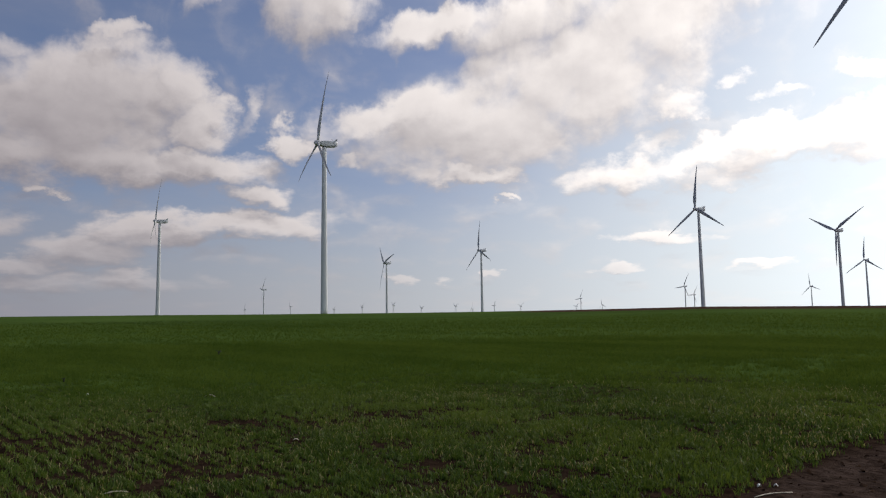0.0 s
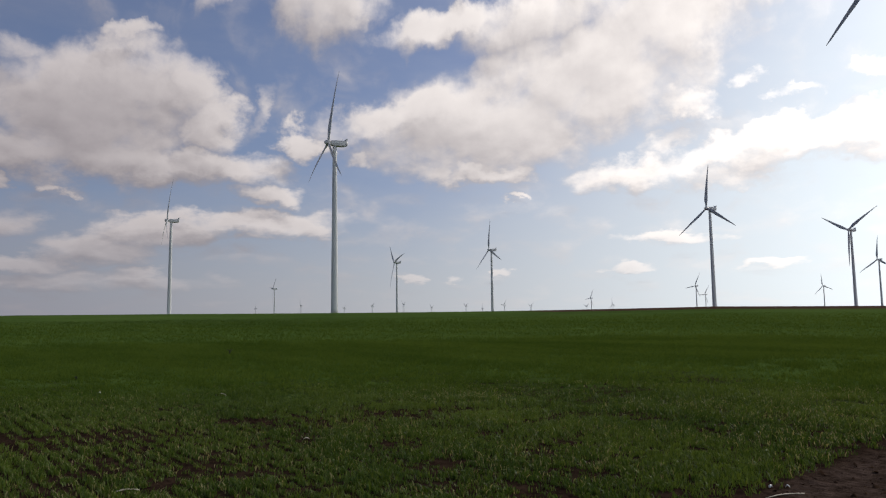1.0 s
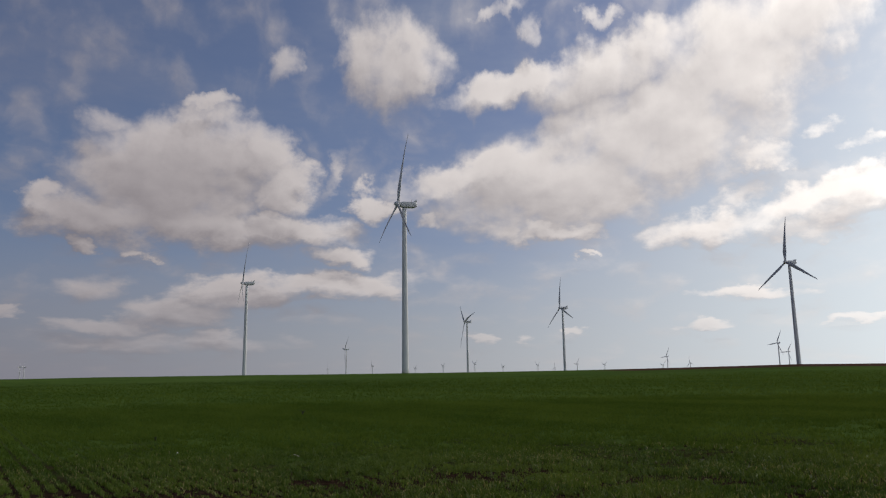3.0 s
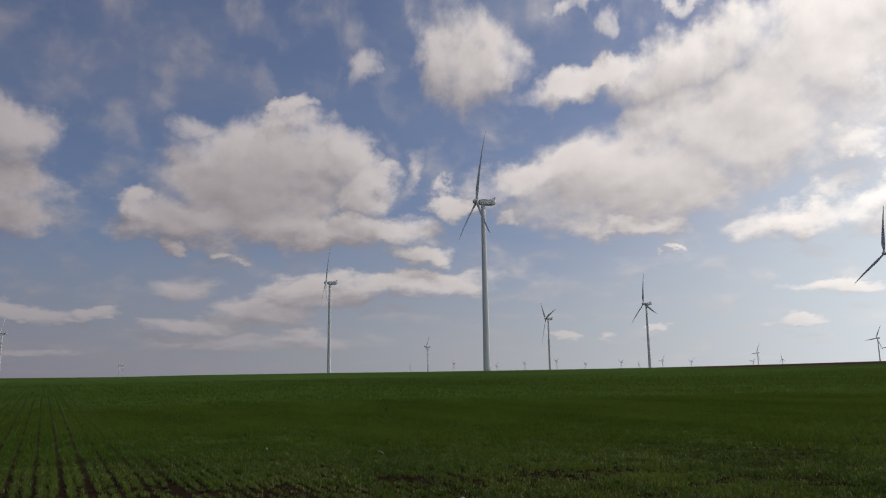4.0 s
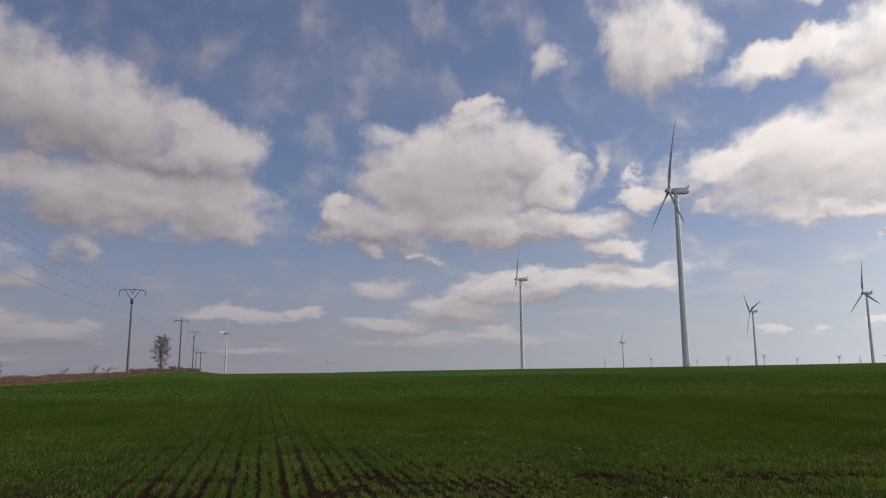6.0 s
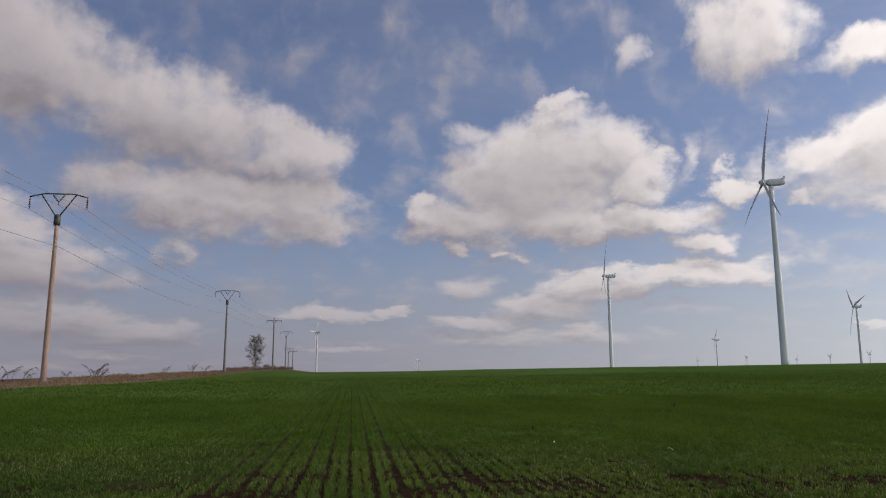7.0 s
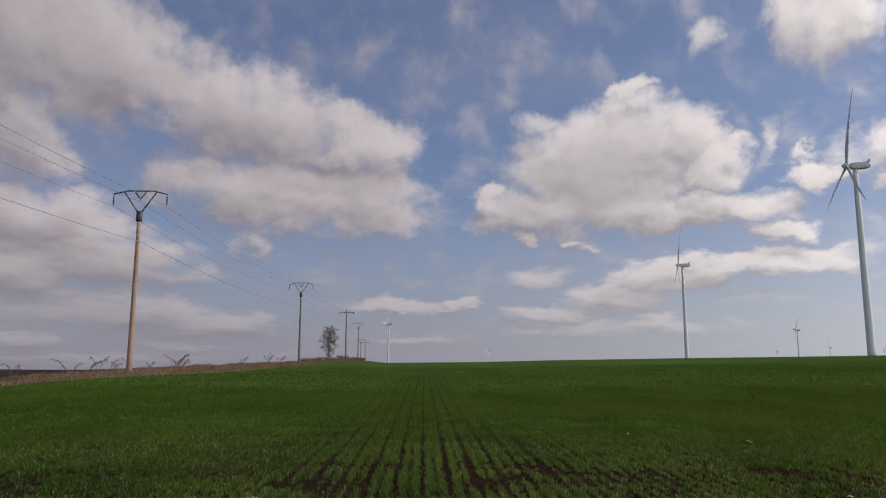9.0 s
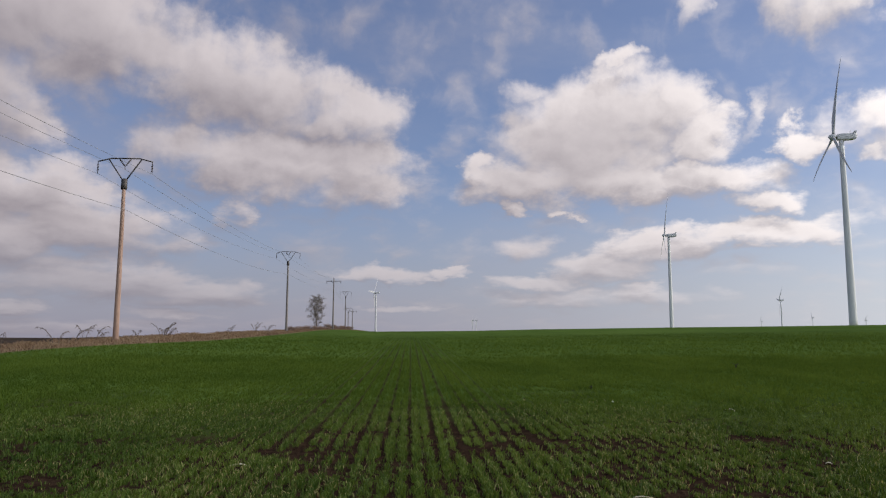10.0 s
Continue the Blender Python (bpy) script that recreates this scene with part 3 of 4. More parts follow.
def power_pole(k, kind, size=1.0, lean=0.0):
    x, y = pole_place(k)
    base = new("power_pole")
    m = Matrix.Translation((x, y, ground_at(x, y) - 0.05)) @ pose(0, 0, 0, 0, lean, ROW_TURN) @ Matrix.Diagonal((size, size, size, 1))
    base.matrix_basis = m
    part("shaft", SHAFT if k < 1 else SHAFT_DARK, base)
    t = POLE_TALL
    if kind == "v":
        part("collar", V_COLLAR, base)
        part("cross_arm", V_ARM, base, None, "dark steel V-braced cross-arm")
        for s in (-1, 1):
            part("insulator", END_INS, base, pose(s * (ARM_HALF - 0.03), 0, t + ARM_END - 0.03))
        part("insulator", MID_INS, base)
        ends = [(-ARM_HALF + 0.03, 0, t + 0.40), (0, 0, t + 0.70), (ARM_HALF - 0.03, 0, t + 0.40), (0.20, 0, t - 2.0)]
    else:
        part("cross_arm", T_ARM, base, None, "straight dark steel cross-arm")
        for px in (-1.45, 1.45):
            part("insulator", PIN, base, pose(px, 0, t - 0.41, 180))
        part("insulator", PIN, base, pose(0, 0, t - 0.02))
        ends = [(-1.45, 0, t - 0.75), (0, 0, t + 0.34), (1.45, 0, t - 0.75), (0.2, 0, t - 2.0)]
    POLE_HEADS[k] = [m @ Vector(p) for p in ends]
    words = {"v": "tapered concrete power pole with V-braced head", "t": "dark power pole with a straight cross-arm"}[kind]
    return tagged(base, words + (" in the dry verge" if k < 2 else " by the bushes"), "power pole", "power poles along the verge")


for k, kind in ((-1, "v"), (0, "v"), (1, "v"), (2, "t"), (3, "v"), (4, "v"), (5, "t")):
    power_pole(k, kind, {2: 1.12, 3: 1.06, 4: 1.1, 5: 1.25}.get(k, 1.0))


def power_wire(n):
    """One wire from the first pole to the last, sagging between them."""
    curve = bpy.data.curves.new("power_wire", "CURVE")
    curve.dimensions, curve.bevel_depth, curve.bevel_resolution = "3D", 0.010 if n < 3 else 0.013, 1
    heads = [POLE_HEADS[k][n] for k in sorted(POLE_HEADS)]
    pts = []
    for a, b in zip(heads, heads[1:]):
        for k in range(16):
            f = k / 16
            p = a.lerp(b, f)
            p.z -= 4 * 0.75 * f * (1 - f)
            pts.append(p)
    pts.append(heads[-1])
    s = curve.splines.new("POLY")
    s.points.add(len(pts) - 1)
    for q, p in zip(s.points, pts):
        q.co = (*p, 1)
    curve.materials.append(WIRE)
    return tagged(new("power_wire", curve), "thin dark overhead wire strung between the power poles", "power line", "overhead wires")


for n in range(4):
    power_wire(n)

# the turbine beside the track, of which a blade hangs into view
wind_turbine(-31.5, 230.0, 1.0, 228, "near grey wind turbine whose blade hangs overhead")


# ---- vegetation ----
GRID = np.random.default_rng(5).random((256, 256))


def wander(x, y, size, octaves=3):
    """Smooth noise from 0 to 1 over the plan."""
    total, weight = 0.0, 0.0
    for k in range(octaves):
        px, py = x * 2**k / size + 31.7 * k + 900, y * 2**k / size + 17.3 * k + 900
        i, j = np.floor(px).astype(int), np.floor(py).astype(int)
        f, g = px - i, py - j
        f, g = f * f * (3 - 2 * f), g * g * (3 - 2 * g)
        at = lambda a, b: GRID[a % 256, b % 256]
        v = (at(i, j) * (1 - f) + at(i + 1, j) * f) * (1 - g) + (at(i, j + 1) * (1 - f) + at(i + 1, j + 1) * f) * g
        total, weight = total + v / 2**k, weight + 1 / 2**k
    return total / weight


def lane_of(x, y):
    return LANE[0] * x + LANE[1] * y + LANE[2]


def leaf_material(name, young, old, dry, glow=0.5, fleck_share=0.15):
    """Thin leaves that let light through; each leaf has its own tone."""
    m, w, b = material(name, 0.55)
    n = w.node("ShaderNodeNewGeometry")
    one = n.outputs["Random Per Island"]
    p = w.node("ShaderNodeTexCoord").outputs["Object"]
    x, y, _ = w.split(p)
    u = w.math("ADD", w.math("MULTIPLY", x, float(ROW[0])), w.math("MULTIPLY", y, float(ROW[1])))
    v = w.math("ADD", w.math("MULTIPLY", x, float(SIDE[0])), w.math("MULTIPLY", y, float(SIDE[1])))
    broad = w.noise(w.combine(w.math("MULTIPLY", u, 0.35), v, 0.0), 0.35, 5.0, 0.6)
    tone = w.mix(w.ramp(w.math("ADD", w.math("MULTIPLY", one, 0.3), w.math("MULTIPLY", broad, 0.7)), 0.28, 0.72), young, old)
    tone = w.mix(w.ramp(w.math("ADD", one, w.math("MULTIPLY", w.noise(p, 0.35, 3.0), 0.5)), 1.32 - fleck_share, 1.36 - fleck_share), tone, dry)
    w.put(b.inputs["Base Color"], tone)
    b.inputs["Specular IOR Level"].default_value = 0.15 if fleck_share > 0 else 0.0
    t = w.node("ShaderNodeBsdfTranslucent")
    w.put(t.inputs[0], w.mix(1.0, tone, (1.25, 1.1, 0.8), "MULTIPLY"))
    s = w.node("ShaderNodeMixShader")
    s.inputs[0].default_value = glow
    w.put(s.inputs[1], b.outputs[0]), w.put(s.inputs[2], t.outputs[0])
    w.put(m.node_tree.nodes["Material Output"].inputs[0], s.outputs[0])
    return m


SOIL = worn("clod_soil", (0.016, 0.0095, 0.006), (0.045, 0.028, 0.018), 0.95, 6.0, 40.0)
SOIL.node_tree.nodes["Principled BSDF"].inputs["Specular IOR Level"].default_value = 0.0
# pale third tone: dry leaves, and sunlit tips put into the colour
WHEAT = leaf_material("wheat_leaf", (0.026, 0.056, 0.008), (0.098, 0.146, 0.023), (0.26, 0.24, 0.11), 0.38, 0.13)
WHEAT_FAR = leaf_material("wheat_leaf_massed", (0.038, 0.070, 0.011), (0.082, 0.124, 0.022), (0.054, 0.091, 0.017), 0.38, -0.5)
STRAW = leaf_material("dry_grass", (0.155, 0.105, 0.070), (0.25, 0.18, 0.12), (0.10, 0.066, 0.045), 0.4, 0.25)
TWIG = worn("grey_bark", (0.10, 0.082, 0.072), (0.185, 0.155, 0.135), 0.9, 1.5, 14.0, bump=0.01)
DRY_STALK = worn("dead_stalk", (0.055, 0.040, 0.032), (0.12, 0.085, 0.06), 0.85, 3.0, 25.0)
SCRUB = worn("brown_scrub", (0.12, 0.078, 0.06), (0.21, 0.14, 0.105), 0.9, 1.2, 10.0)
WITHERED = worn("withered_weed", (0.010, 0.011, 0.006), (0.022, 0.022, 0.012), 0.95, 6.0, 40.0)
PALE_SCRAP = worn("bleached_husk", (0.42, 0.36, 0.27), (0.62, 0.56, 0.46), 0.8, 8.0, 40.0)
WHITE_FOIL = worn("white_plastic", (0.62, 0.62, 0.60), (0.78, 0.78, 0.76), 0.4, 8.0, 40.0)


def blades_mesh(name, x, y, z, tall, wide, lean, mat, bent, seed):
    """Many leaves as one mesh: a triangle each, or a bent strip and its tip."""
    g = np.random.default_rng(seed)
    n = len(x)
    a, b = g.uniform(0, 2 * np.pi, n), g.uniform(0, 2 * np.pi, n)
    base = np.stack([x, y, z], -1)
    side = np.stack([np.cos(a), np.sin(a), 0 * a], -1) * (wide / 2)[:, None]
    fall = np.stack([np.cos(b), np.sin(b), 0 * b], -1) * (tall * lean)[:, None]
    up = np.stack([0 * a, 0 * a, tall], -1)
    if bent:
        mid = base + up * 0.62 + fall * 0.35
        pts = np.stack([base - side * 0.7, base + side * 0.7, mid + side, mid - side, base + up * g.uniform(0.75, 1.05, n)[:, None] + fall], 1)
        o = np.arange(n)[:, None] * 5
        loops = np.concatenate([o + [0, 1, 2, 3], o + [3, 2, 4]], 1).ravel()
        sizes = np.tile([4, 3], n)
    else:
        pts = np.stack([base - side, base + side, base + up + fall], 1)
        loops, sizes = np.arange(n * 3), np.full(n, 3)
    me = bpy.data.meshes.new(name)
    pts = pts.reshape(-1, 3)
    me.vertices.add(len(pts)), me.vertices.foreach_set("co", pts.astype(np.float32).ravel())
    me.loops.add(len(loops)), me.loops.foreach_set("vertex_index", loops.astype(np.int32))
    me.polygons.add(len(sizes))
    me.polygons.foreach_set("loop_start", (np.cumsum(sizes) - sizes).astype(np.int32))
    me.materials.append(mat)
    me.update(calc_edges=True)
    return me


def wheat(near, far, per_metre, leaves, tall, wide, bent, seed):
    g = np.random.default_rng(seed)
    turns = radians(113)
    n = int(0.5 * turns * (far**2 - near**2) * per_metre)
    r = np.sqrt(g.uniform(near**2, far**2, n))
    a = g.uniform(radians(-36), radians(77), n)
    x, y = -np.sin(a) * r, np.cos(a) * r
    v, lane = x * SIDE[0] + y * SIDE[1], lane_of(x, y)
    if far < 50:        # the plants stand in drilled rows
        drift = ((np.floor(v / 0.17) + 0.5) * 0.17 - v) * 0.75 + g.normal(0, 0.024, n)
        x, y, v = x + drift * SIDE[0], y + drift * SIDE[1], v + drift
    patchy = wander(x, y, 0.55)
    wavy = wander(x, y, 9.0, 2)
    bare = np.exp(-((lane + 6.8 + 1.6 * (wavy - 0.5)) / 1.2) ** 2)
    keep = 0.95 - 0.62 * bare * smooth(patchy, 0.25, 0.58)
    keep -= smooth(patchy, 0.54, 0.76) * 0.75 * smooth(-r, -26, -10)
    keep -= 0.34 * smooth(wander(x, y, 0.16, 2), 0.45, 0.75)
    strip = np.exp(-(((v - 0.25) / 2.3) ** 4)) * smooth(-lane, 5.6, 7.0)
    gap = 0.5 + 0.5 * np.cos(2 * np.pi * (v + 0.05 * (wavy - 0.5)) / 0.34)
    keep = np.maximum(keep, 0.17)
    rows = GRID[np.round(v / 0.34).astype(int) % 256, 3]
    keep -= (0.3 * smooth(-lane, 6, 8) + (0.55 + 0.6 * rows) * strip) * smooth(gap, 0.62 - 0.3 * rows, 0.95 - 0.25 * rows)
    track = TRACK[0] * x + TRACK[1] * y + TRACK[2]
    keep *= smooth(-track, 0.0, 0.25 + 0.7 * patchy)
    edge = v + strip_off(x * ROW[0] + y * ROW[1]) + 0.8 * (wavy - 0.5)
    keep *= 1 - smooth(edge, LINE_OFF - 0.2, LINE_OFF + 0.7)
    keep *= 1 - 0.95 * smooth(r, 38, 105)
    keep *= smooth(r, near - 0.01, near * 1.25) if near > 6 else 1.0
    keep *= 1 - smooth(r, far * 0.78, far)
    ok = g.random(n) < keep
    x, y, patchy = x[ok], y[ok], patchy[ok]
    x, y, patchy = (np.repeat(q, leaves) for q in (x, y, patchy))
    n = len(x)
    x, y = x + g.normal(0, 0.015 + 0.6 * wide, n), y + g.normal(0, 0.015 + 0.6 * wide, n)
    size = g.uniform(0.5, 1.2, n) * (1.6 - 1.2 * patchy)
    me = blades_mesh("wheat", x, y, rise(x, y) - 0.005, tall * size, wide * g.uniform(0.7, 1.2, n), g.uniform(0.15, 0.85, n), WHEAT if bent else WHEAT_FAR, bent, seed)
    return tagged(new("wheat", me), "young green winter wheat in drilled rows", "wheat", kind="stuff")


wheat(5.5, 17, 480, 6, 0.066, 0.0092, True, 11)
wheat(13, 38, 210, 4, 0.075, 0.019, False, 12)
wheat(29, 105, 28, 4, 0.075, 0.030, False, 13)


def clods():
    """Loose lumps of soil in the thin places and along the track."""
    g = np.random.default_rng(31)
    n = 30000
    r, a = np.sqrt(g.uniform(5.5**2, 17**2, n)), g.uniform(radians(-34), radians(75), n)
    x, y = -np.sin(a) * r, np.cos(a) * r
    lane = lane_of(x, y)
    chance = np.exp(-((lane + 6.4) / 1.2) ** 2) + 0.3 * smooth(TRACK[0] * x + TRACK[1] * y + TRACK[2], -0.5, 0.1) + 0.25 * smooth(wander(x, y, 0.8), 0.55, 0.75)
    ok = g.random(n) < chance
    x, y = x[ok], y[ok]
    n = len(x)
    size = 0.010 + 0.026 * g.random(n) ** 3
    star = np.array(((1, 0, 0), (0, 1, 0), (-1, 0, 0), (0, -1, 0), (0, 0, 1)), float)
    pts = star[None] * size[:, None, None] * g.uniform(0.5, 1.4, (n, 5, 3)) * (1, 1, 0.6) + g.normal(0, 0.006, (n, 5, 3))
    pts += np.stack([x, y, rise(x, y)], -1)[:, None]
    faces = np.array(((0, 1, 4), (1, 2, 4), (2, 3, 4), (3, 0, 4)))
    loops = (np.arange(n)[:, None, None] * 5 + faces[None]).ravel()
    me = bpy.data.meshes.new("soil_clods")
    me.vertices.add(n * 5), me.vertices.foreach_set("co", pts.astype(np.float32).ravel())
    me.loops.add(len(loops)), me.loops.foreach_set("vertex_index", loops.astype(np.int32))
    me.polygons.add(n * 4), me.polygons.foreach_set("loop_start", np.arange(0, n * 12, 3).astype(np.int32))
    me.materials.append(SOIL)
    me.update(calc_edges=True)
    return tagged(new("soil_clods", me), "loose dark brown clods of soil between the wheat", "soil", kind="stuff")


clods()


def verge():
    """Dry grass under the pole line."""
    g = np.random.default_rng(21)
    n = 130000
    s = -60 + 470 * g.random(n) ** 1.5
    inward = strip_off(s)
    d = g.uniform(0, 1, n) * (3.2 + inward) - inward + g.normal(0, 0.4, n)
    clump = wander(s, d * 2.0, 2.2)
    ok = (d > 0.2 + 0.7 * clump - inward) & (d < 8) & (g.random(n) < smooth(clump, 0.25, 0.6))
    s, d, clump = s[ok], d[ok], clump[ok]
    x = SIDE[0] * (LINE_OFF + d) + ROW[0] * s
    y = SIDE[1] * (LINE_OFF + d) + ROW[1] * s
    n = len(x)
    tall = g.uniform(0.10, 0.42, n) * (0.2 + 1.1 * clump**1.5)
    me = blades_mesh("dry_grass", x, y, rise(x, y) - 0.01, tall, 0.038 * g.uniform(0.5, 1.3, n), g.uniform(0.3, 1.5, n), STRAW, True, 22)
    return tagged(new("dry_grass", me), "strip of tall dry straw-coloured grass under the poles", "dry grass", kind="stuff")


verge()


def stem(bm, points, wide, n=4):
    """A tapering stem through the points."""
    rings = []
    for k, p in enumerate(points):
        a = points[min(k + 1, len(points) - 1)] - points[max(k - 1, 0)]
        m = Matrix.Translation(p) @ a.to_track_quat("Z", "Y").to_matrix().to_4x4()
        rings.append([m @ Vector(q) for q in ring(wide * (1 - 0.75 * k / (len(points) - 1)), 0, n)])
    loft(bm, rings)


def on_verge(turn, past):
    """The place on the verge, so far past the pole line, that lies that way from the eye."""
    d = toward(turn)
    k = (LINE_OFF + past) / (d.x * SIDE[0] + d.y * SIDE[1])
    return d.x * k, d.y * k


def dead_weed(turn, past, tall, stalks, droop, seed):
    g = random.Random(seed)
    x, y = on_verge(turn, past)
    base = new("dead_weed")
    base.matrix_basis = Matrix.Translation((x, y, ground_at(x, y) - 0.04))
    for _ in range(stalks):
        bm = bmesh.new()
        a = g.uniform(0, 2 * math.pi)
        out = Vector((math.cos(a), math.sin(a), 0))
        h = tall * g.uniform(0.6, 1.05)
        foot = out * g.uniform(0.0, 0.25)
        pts = []
        for k in range(8):
            f = k / 7
            pts.append(foot + out * (droop * h * f**1.6) + Vector((0, 0, h * (1.15 * f - 0.45 * droop * f**3))))
        stem(bm, pts, 0.024)
        for k in range(3, 8):
            for _ in range(2):
                c = g.uniform(0, 2 * math.pi)
                tip = pts[k] + Vector((math.cos(c) * 0.22, math.sin(c) * 0.22, -0.14)) * g.uniform(0.5, 1.0)
                stem(bm, [pts[k], pts[k].lerp(tip, 0.5) + Vector((0, 0, 0.05)), tip], 0.026, 3)
        part("stalk", mesh_of("stalk", bm, DRY_STALK), base)
    return tagged(base, "dead brown weed with drooping stalks in the verge", "weed", "dead weeds in the verge")


for turn, past, tall, stalks, droop in ((63.9, 1.5, 1.35, 2, 0.7), (62.9, 2.0, 1.25, 2, 0.9), (62.2, 2.2, 1.2, 2, 0.6), (61.5, 2.0, 1.2, 2, 0.8), (60.9, 2.5, 1.05, 1, 0.7), (59.0, 2.0, 1.0, 2, 0.5),
                                         (57.3, 1.2, 1.45, 7, 0.6), (57.0, 1.3, 1.2, 4, 0.95), (53.0, 1.5, 1.1, 3, 0.5), (51.2, 1.2, 1.5, 5, 0.5), (50.4, 1.4, 1.4, 4, 0.95), (67.0, 1.6, 1.1, 2, 0.6)):
    dead_weed(turn, past, tall, stalks, droop, int(turn * 10))


def shrub(turn, past, tall, wide, seed):
    """A low bare shrub of many fine twigs from one foot."""
    g = random.Random(seed)
    x, y = on_verge(turn, past)
    base = new("shrub")
    base.matrix_basis = Matrix.Translation((x, y, ground_at(x, y) - 0.05))
    wood, twigs = bmesh.new(), bmesh.new()
    for _ in range(16):
        a = g.uniform(0, 2 * math.pi)
        tip = Vector((math.cos(a) * wide * g.uniform(0.2, 1), math.sin(a) * wide * g.uniform(0.2, 1), tall * g.uniform(0.5, 1)))
        mid = tip * 0.5 + Vector((0, 0, tall * 0.12))
        stem(wood, [Vector((0, 0, 0)), mid, tip], 0.03, 3)
        for _ in range(34):
            p = mid.lerp(tip, g.random()) + Vector((g.gauss(0, 0.14), g.gauss(0, 0.14), g.gauss(0, 0.12)))
            p.z = max(p.z, 0.1)
            q = p + Vector((g.gauss(0, 0.22), g.gauss(0, 0.22), g.uniform(-0.02, 0.28)))
            stem(twigs, [p, p.lerp(q, 0.5), q], 0.022, 3)
    part("stem", mesh_of("stem", wood, SCRUB), base)
    tagged(part("brushwood", mesh_of("brushwood", twigs, SCRUB), base), kind="stuff")
    return tagged(base, "low bare brown shrub beneath the power poles", "shrub", "shrubs below the poles")


for k, turn in enumerate((48.6, 48.0, 47.5, 46.9, 46.4, 46.1, 45.75, 45.4, 45.15, 44.95, 44.75, 44.55)):
    shrub(turn, 0.6 + 0.5 * (k % 3), (0.85, 0.6, 1.05)[k % 3] * (1.25 if turn < 46.3 else 0.8), 1.7, 40 + k)


def bare_tree(turn, far, tall, wide, seed):
    g = random.Random(seed)
    d = toward(turn) * far
    base = new("bare_tree")
    base.matrix_basis = Matrix.Translation((d.x, d.y, ground_at(d.x, d.y) - 0.1))
    trunk, limbs, crown = bmesh.new(), bmesh.new(), bmesh.new()
    line = [Vector((0.12 * math.sin(k * 1.1), 0.1 * math.cos(k * 0.9), tall * 0.86 * k / 8)) for k in range(9)]
    stem(trunk, line, 0.17, 8)

    def shell(h):
        f = h / tall
        return wide * (max(0.0, math.sin(math.pi * min(1.0, (f - 0.08) / 0.95) ** 0.85))) ** 0.7

    def grow(p, way, long, thick_, level):
        q = p + way * long
        mid = p.lerp(q, 0.5) + Vector((g.gauss(0, 0.05), g.gauss(0, 0.05), 0.03)) * long
        stem(limbs if level < 2 else crown, [p, mid, q], thick_, 5 if level < 1 else 3)
        if level == 3:
            return
        for _ in range((7, 6, 6)[level]):
            f = g.uniform(0.3, 1.0)
            start = p.lerp(q, f)
            side = Vector((g.gauss(0, 1), g.gauss(0, 1), g.gauss(0.35, 0.6))).normalized()
            turn_ = (way * 0.6 + side * 0.8).normalized()
            grow(start, turn_, long * g.uniform(0.38, 0.6), thick_ * 0.6, level + 1)

    for k in range(30):
        h = tall * (0.07 + 0.71 * k / 29)
        a = k * 2.4 + g.uniform(-0.3, 0.3)
        way = Vector((math.cos(a), math.sin(a), 0.7 + 0.6 * k / 29)).normalized()
        grow(Vector((0, 0, h)), way, max(0.5, shell(h + 0.4) * 0.85), 0.045, 0)
    part("trunk", mesh_of("trunk", trunk, TWIG), base)
    part("limbs", mesh_of("limbs", limbs, TWIG), base)
    part("crown", mesh_of("crown", crown, TWIG), base, None, "dense haze of fine bare grey-brown twigs")
    return tagged(base, "small bare grey-brown tree with an egg-shaped crown", "tree")


bare_tree(47.02, 178.0, 8.1, 2.35, 3)


# ---- small litter in the field ----
def on_field(turn, far):
    d = toward(turn) * far
    return Vector((d.x, d.y, ground_at(d.x, d.y)))


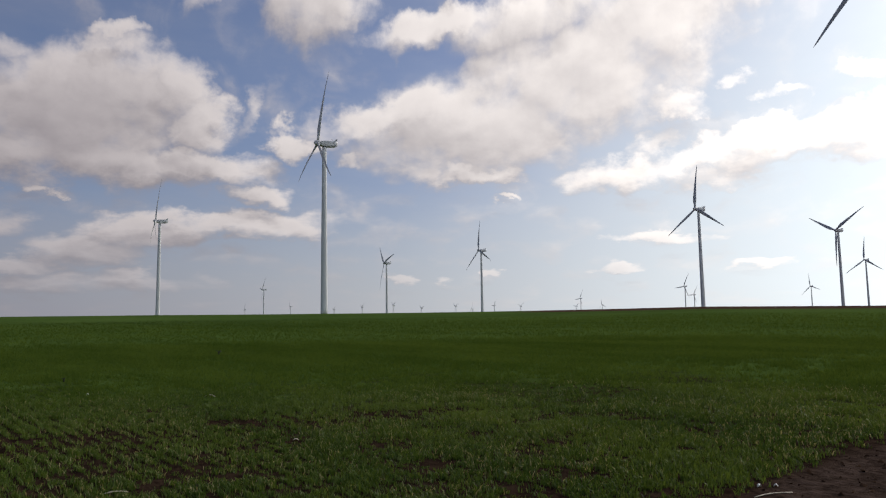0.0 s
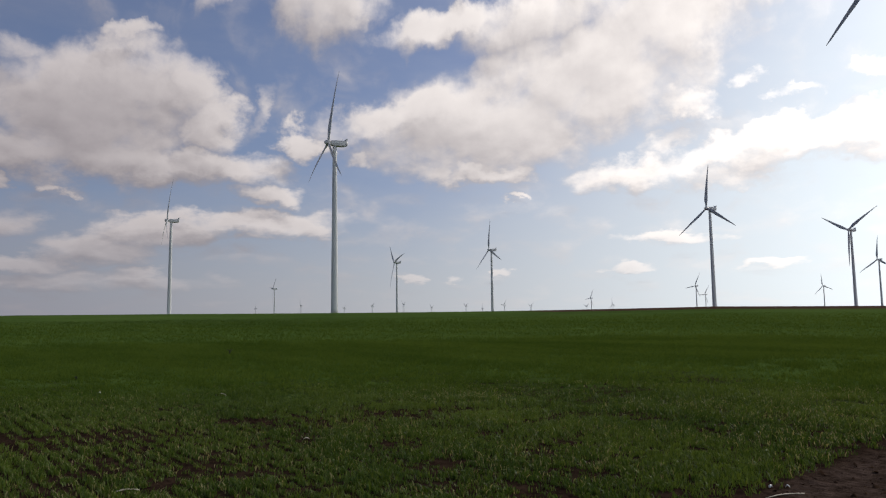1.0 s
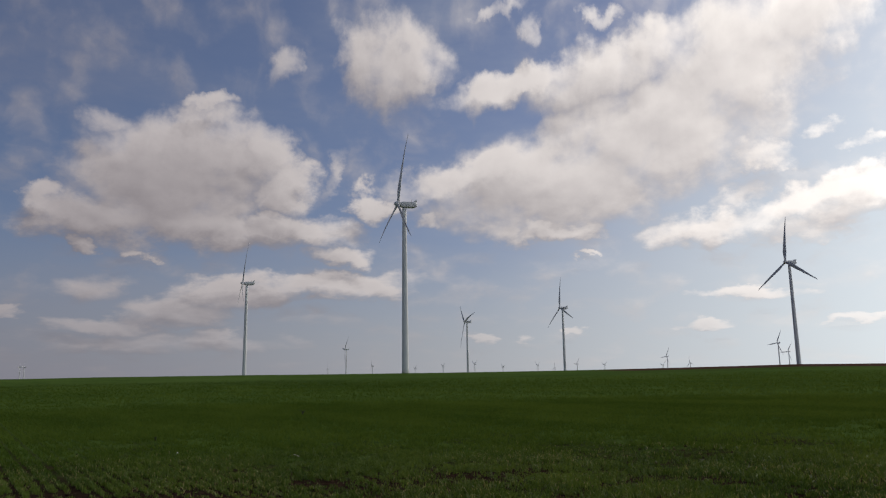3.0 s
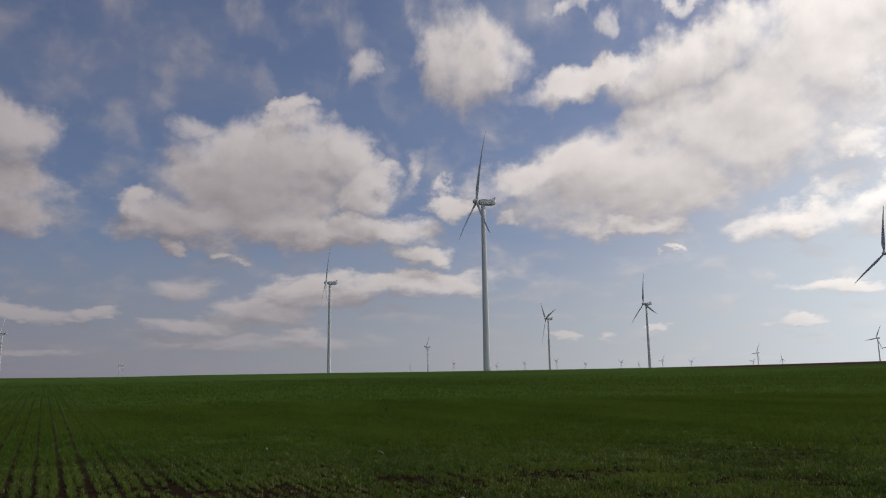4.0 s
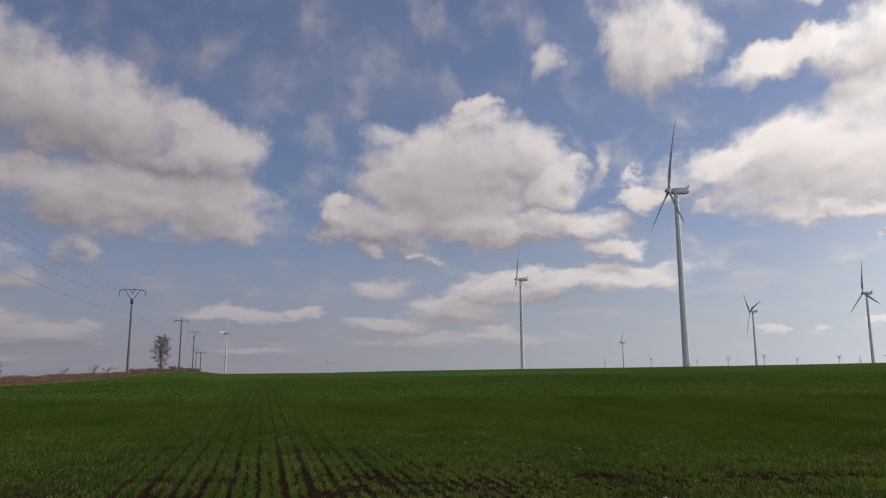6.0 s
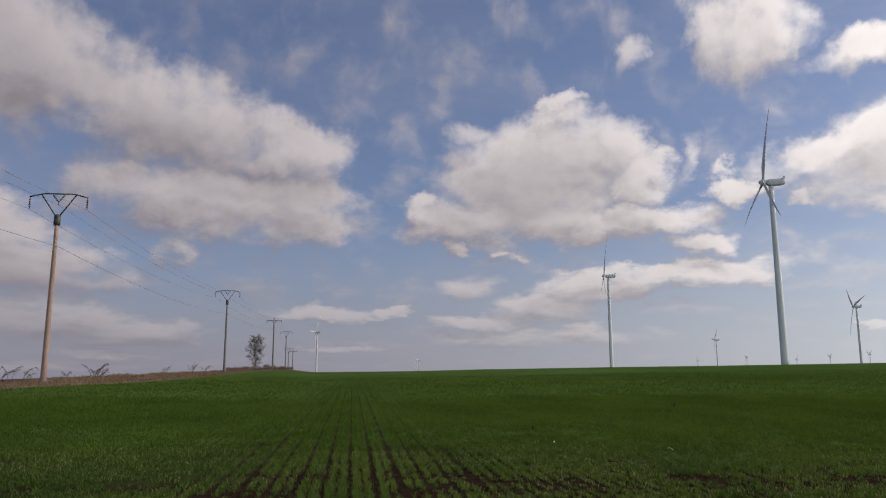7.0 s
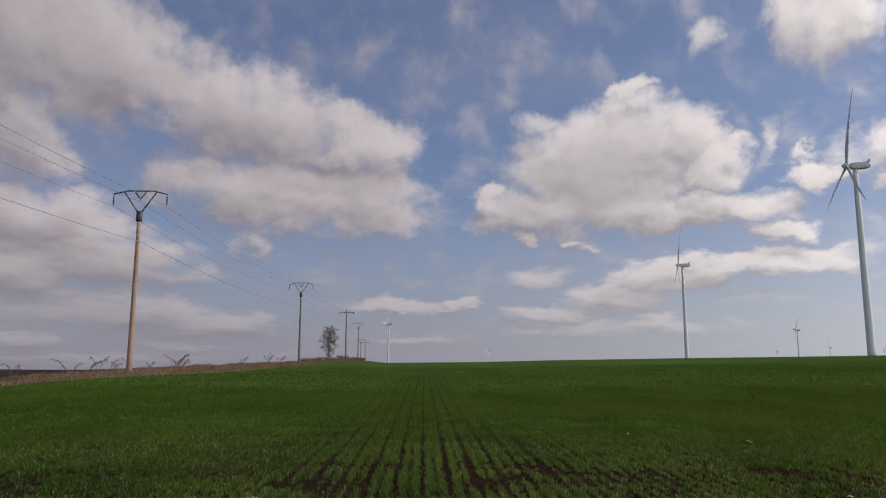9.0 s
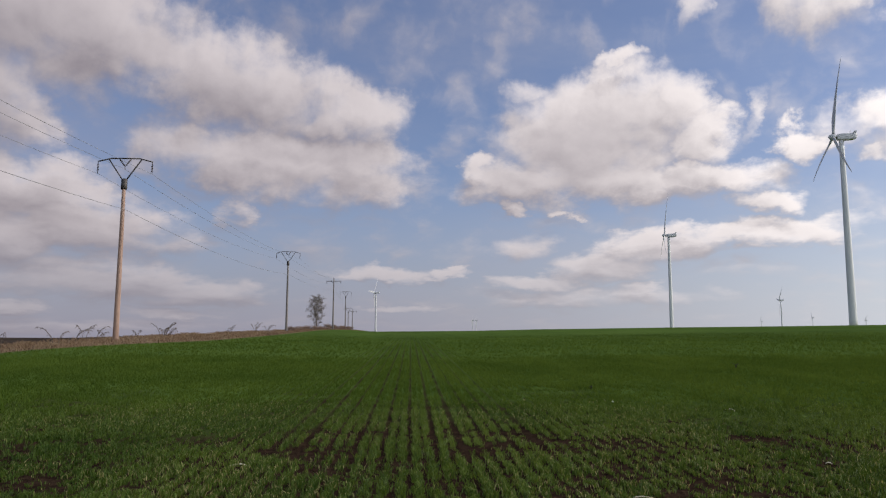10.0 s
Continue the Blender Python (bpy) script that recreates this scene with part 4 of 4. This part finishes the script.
def curled_scrap(name, turn, far, long, wide, lift, spin, mat, label, category):
    """A curled, torn strip with some thickness, lying on the ground."""
    g = random.Random(int(turn * 100))
    bm = bmesh.new()
    top, low = [], []
    for k in range(7):
        f = k / 6
        z = lift * math.sin(math.pi * f) + 0.01
        w = wide * (0.5 + 0.5 * math.sin(math.pi * (0.15 + 0.7 * f))) * g.uniform(0.8, 1.1)
        x, bow = long * (f - 0.5), 0.12 * long * math.sin(2.5 * f)
        top.append([(x, bow - w / 2, z), (x, bow, z + w * 0.25), (x, bow + w / 2, z), (x, bow, z - 0.006)])
    loft(bm, top)
    bmesh.ops.recalc_face_normals(bm, faces=bm.faces)
    ob = new(name, mesh_of(name, bm, mat))
    ob.matrix_basis = Matrix.Translation(on_field(turn, far)) @ pose(0, 0, 0, 0, 0, spin)
    return tagged(ob, label, category)


curled_scrap("maize_husk", 18.43, 14.9, 0.22, 0.03, 0.03, -25, PALE_SCRAP, "pale curled maize husk lying among the wheat", "husk")
curled_scrap("plastic_scrap", 26.08, 15.9, 0.045, 0.03, 0.04, 10, WHITE_FOIL, "small white plastic scrap caught in the wheat", "litter")
curled_scrap("maize_husk", 24.2, 7.65, 0.2, 0.03, 0.012, 20, PALE_SCRAP, "pale dry maize stalk on bare soil", "husk")
curled_scrap("maize_husk", 12.6, 9.9, 0.07, 0.03, 0.015, 5, PALE_SCRAP, "pale curled maize husk lying among the wheat", "husk")
curled_scrap("maize_husk", 52.0, 9.3, 0.2, 0.04, 0.015, 35, PALE_SCRAP, "pale dry maize husk on bare soil", "husk")
curled_scrap("plastic_scrap", -18.9, 7.5, 0.045, 0.03, 0.015, 40, WHITE_FOIL, "crumpled white plastic scrap beside the dirt track", "litter")
curled_scrap("plastic_scrap", -19.9, 7.55, 0.035, 0.03, 0.015, -30, WHITE_FOIL, "crumpled white plastic scrap beside the dirt track", "litter")
curled_scrap("dry_stick", -19.8, 7.22, 0.42, 0.014, 0.004, 22, PALE_SCRAP, "pale dry stick lying beside the dirt track", "stick")


def field_weed(turn, far, tall, seed):
    g = random.Random(seed)
    base = new("field_weed")
    base.matrix_basis = Matrix.Translation(on_field(turn, far) - Vector((0, 0, 0.02)))
    for k in range(4):
        bm = bmesh.new()
        a = g.uniform(0, 6.28)
        out = Vector((math.cos(a), math.sin(a), 0)) * tall * g.uniform(0.2, 0.8)
        stem(bm, [Vector((0, 0, 0)), out * 0.3 + Vector((0, 0, tall * 0.6)), out + Vector((0, 0, tall * g.uniform(0.5, 1.0)))], 0.018, 4)
        part("stalk", mesh_of("stalk", bm, WITHERED), base)
    return tagged(base, "dark withered weed standing in the wheat", "weed")


field_weed(17.87, 27.0, 0.24, 8)
field_weed(27.5, 19.0, 0.16, 9)
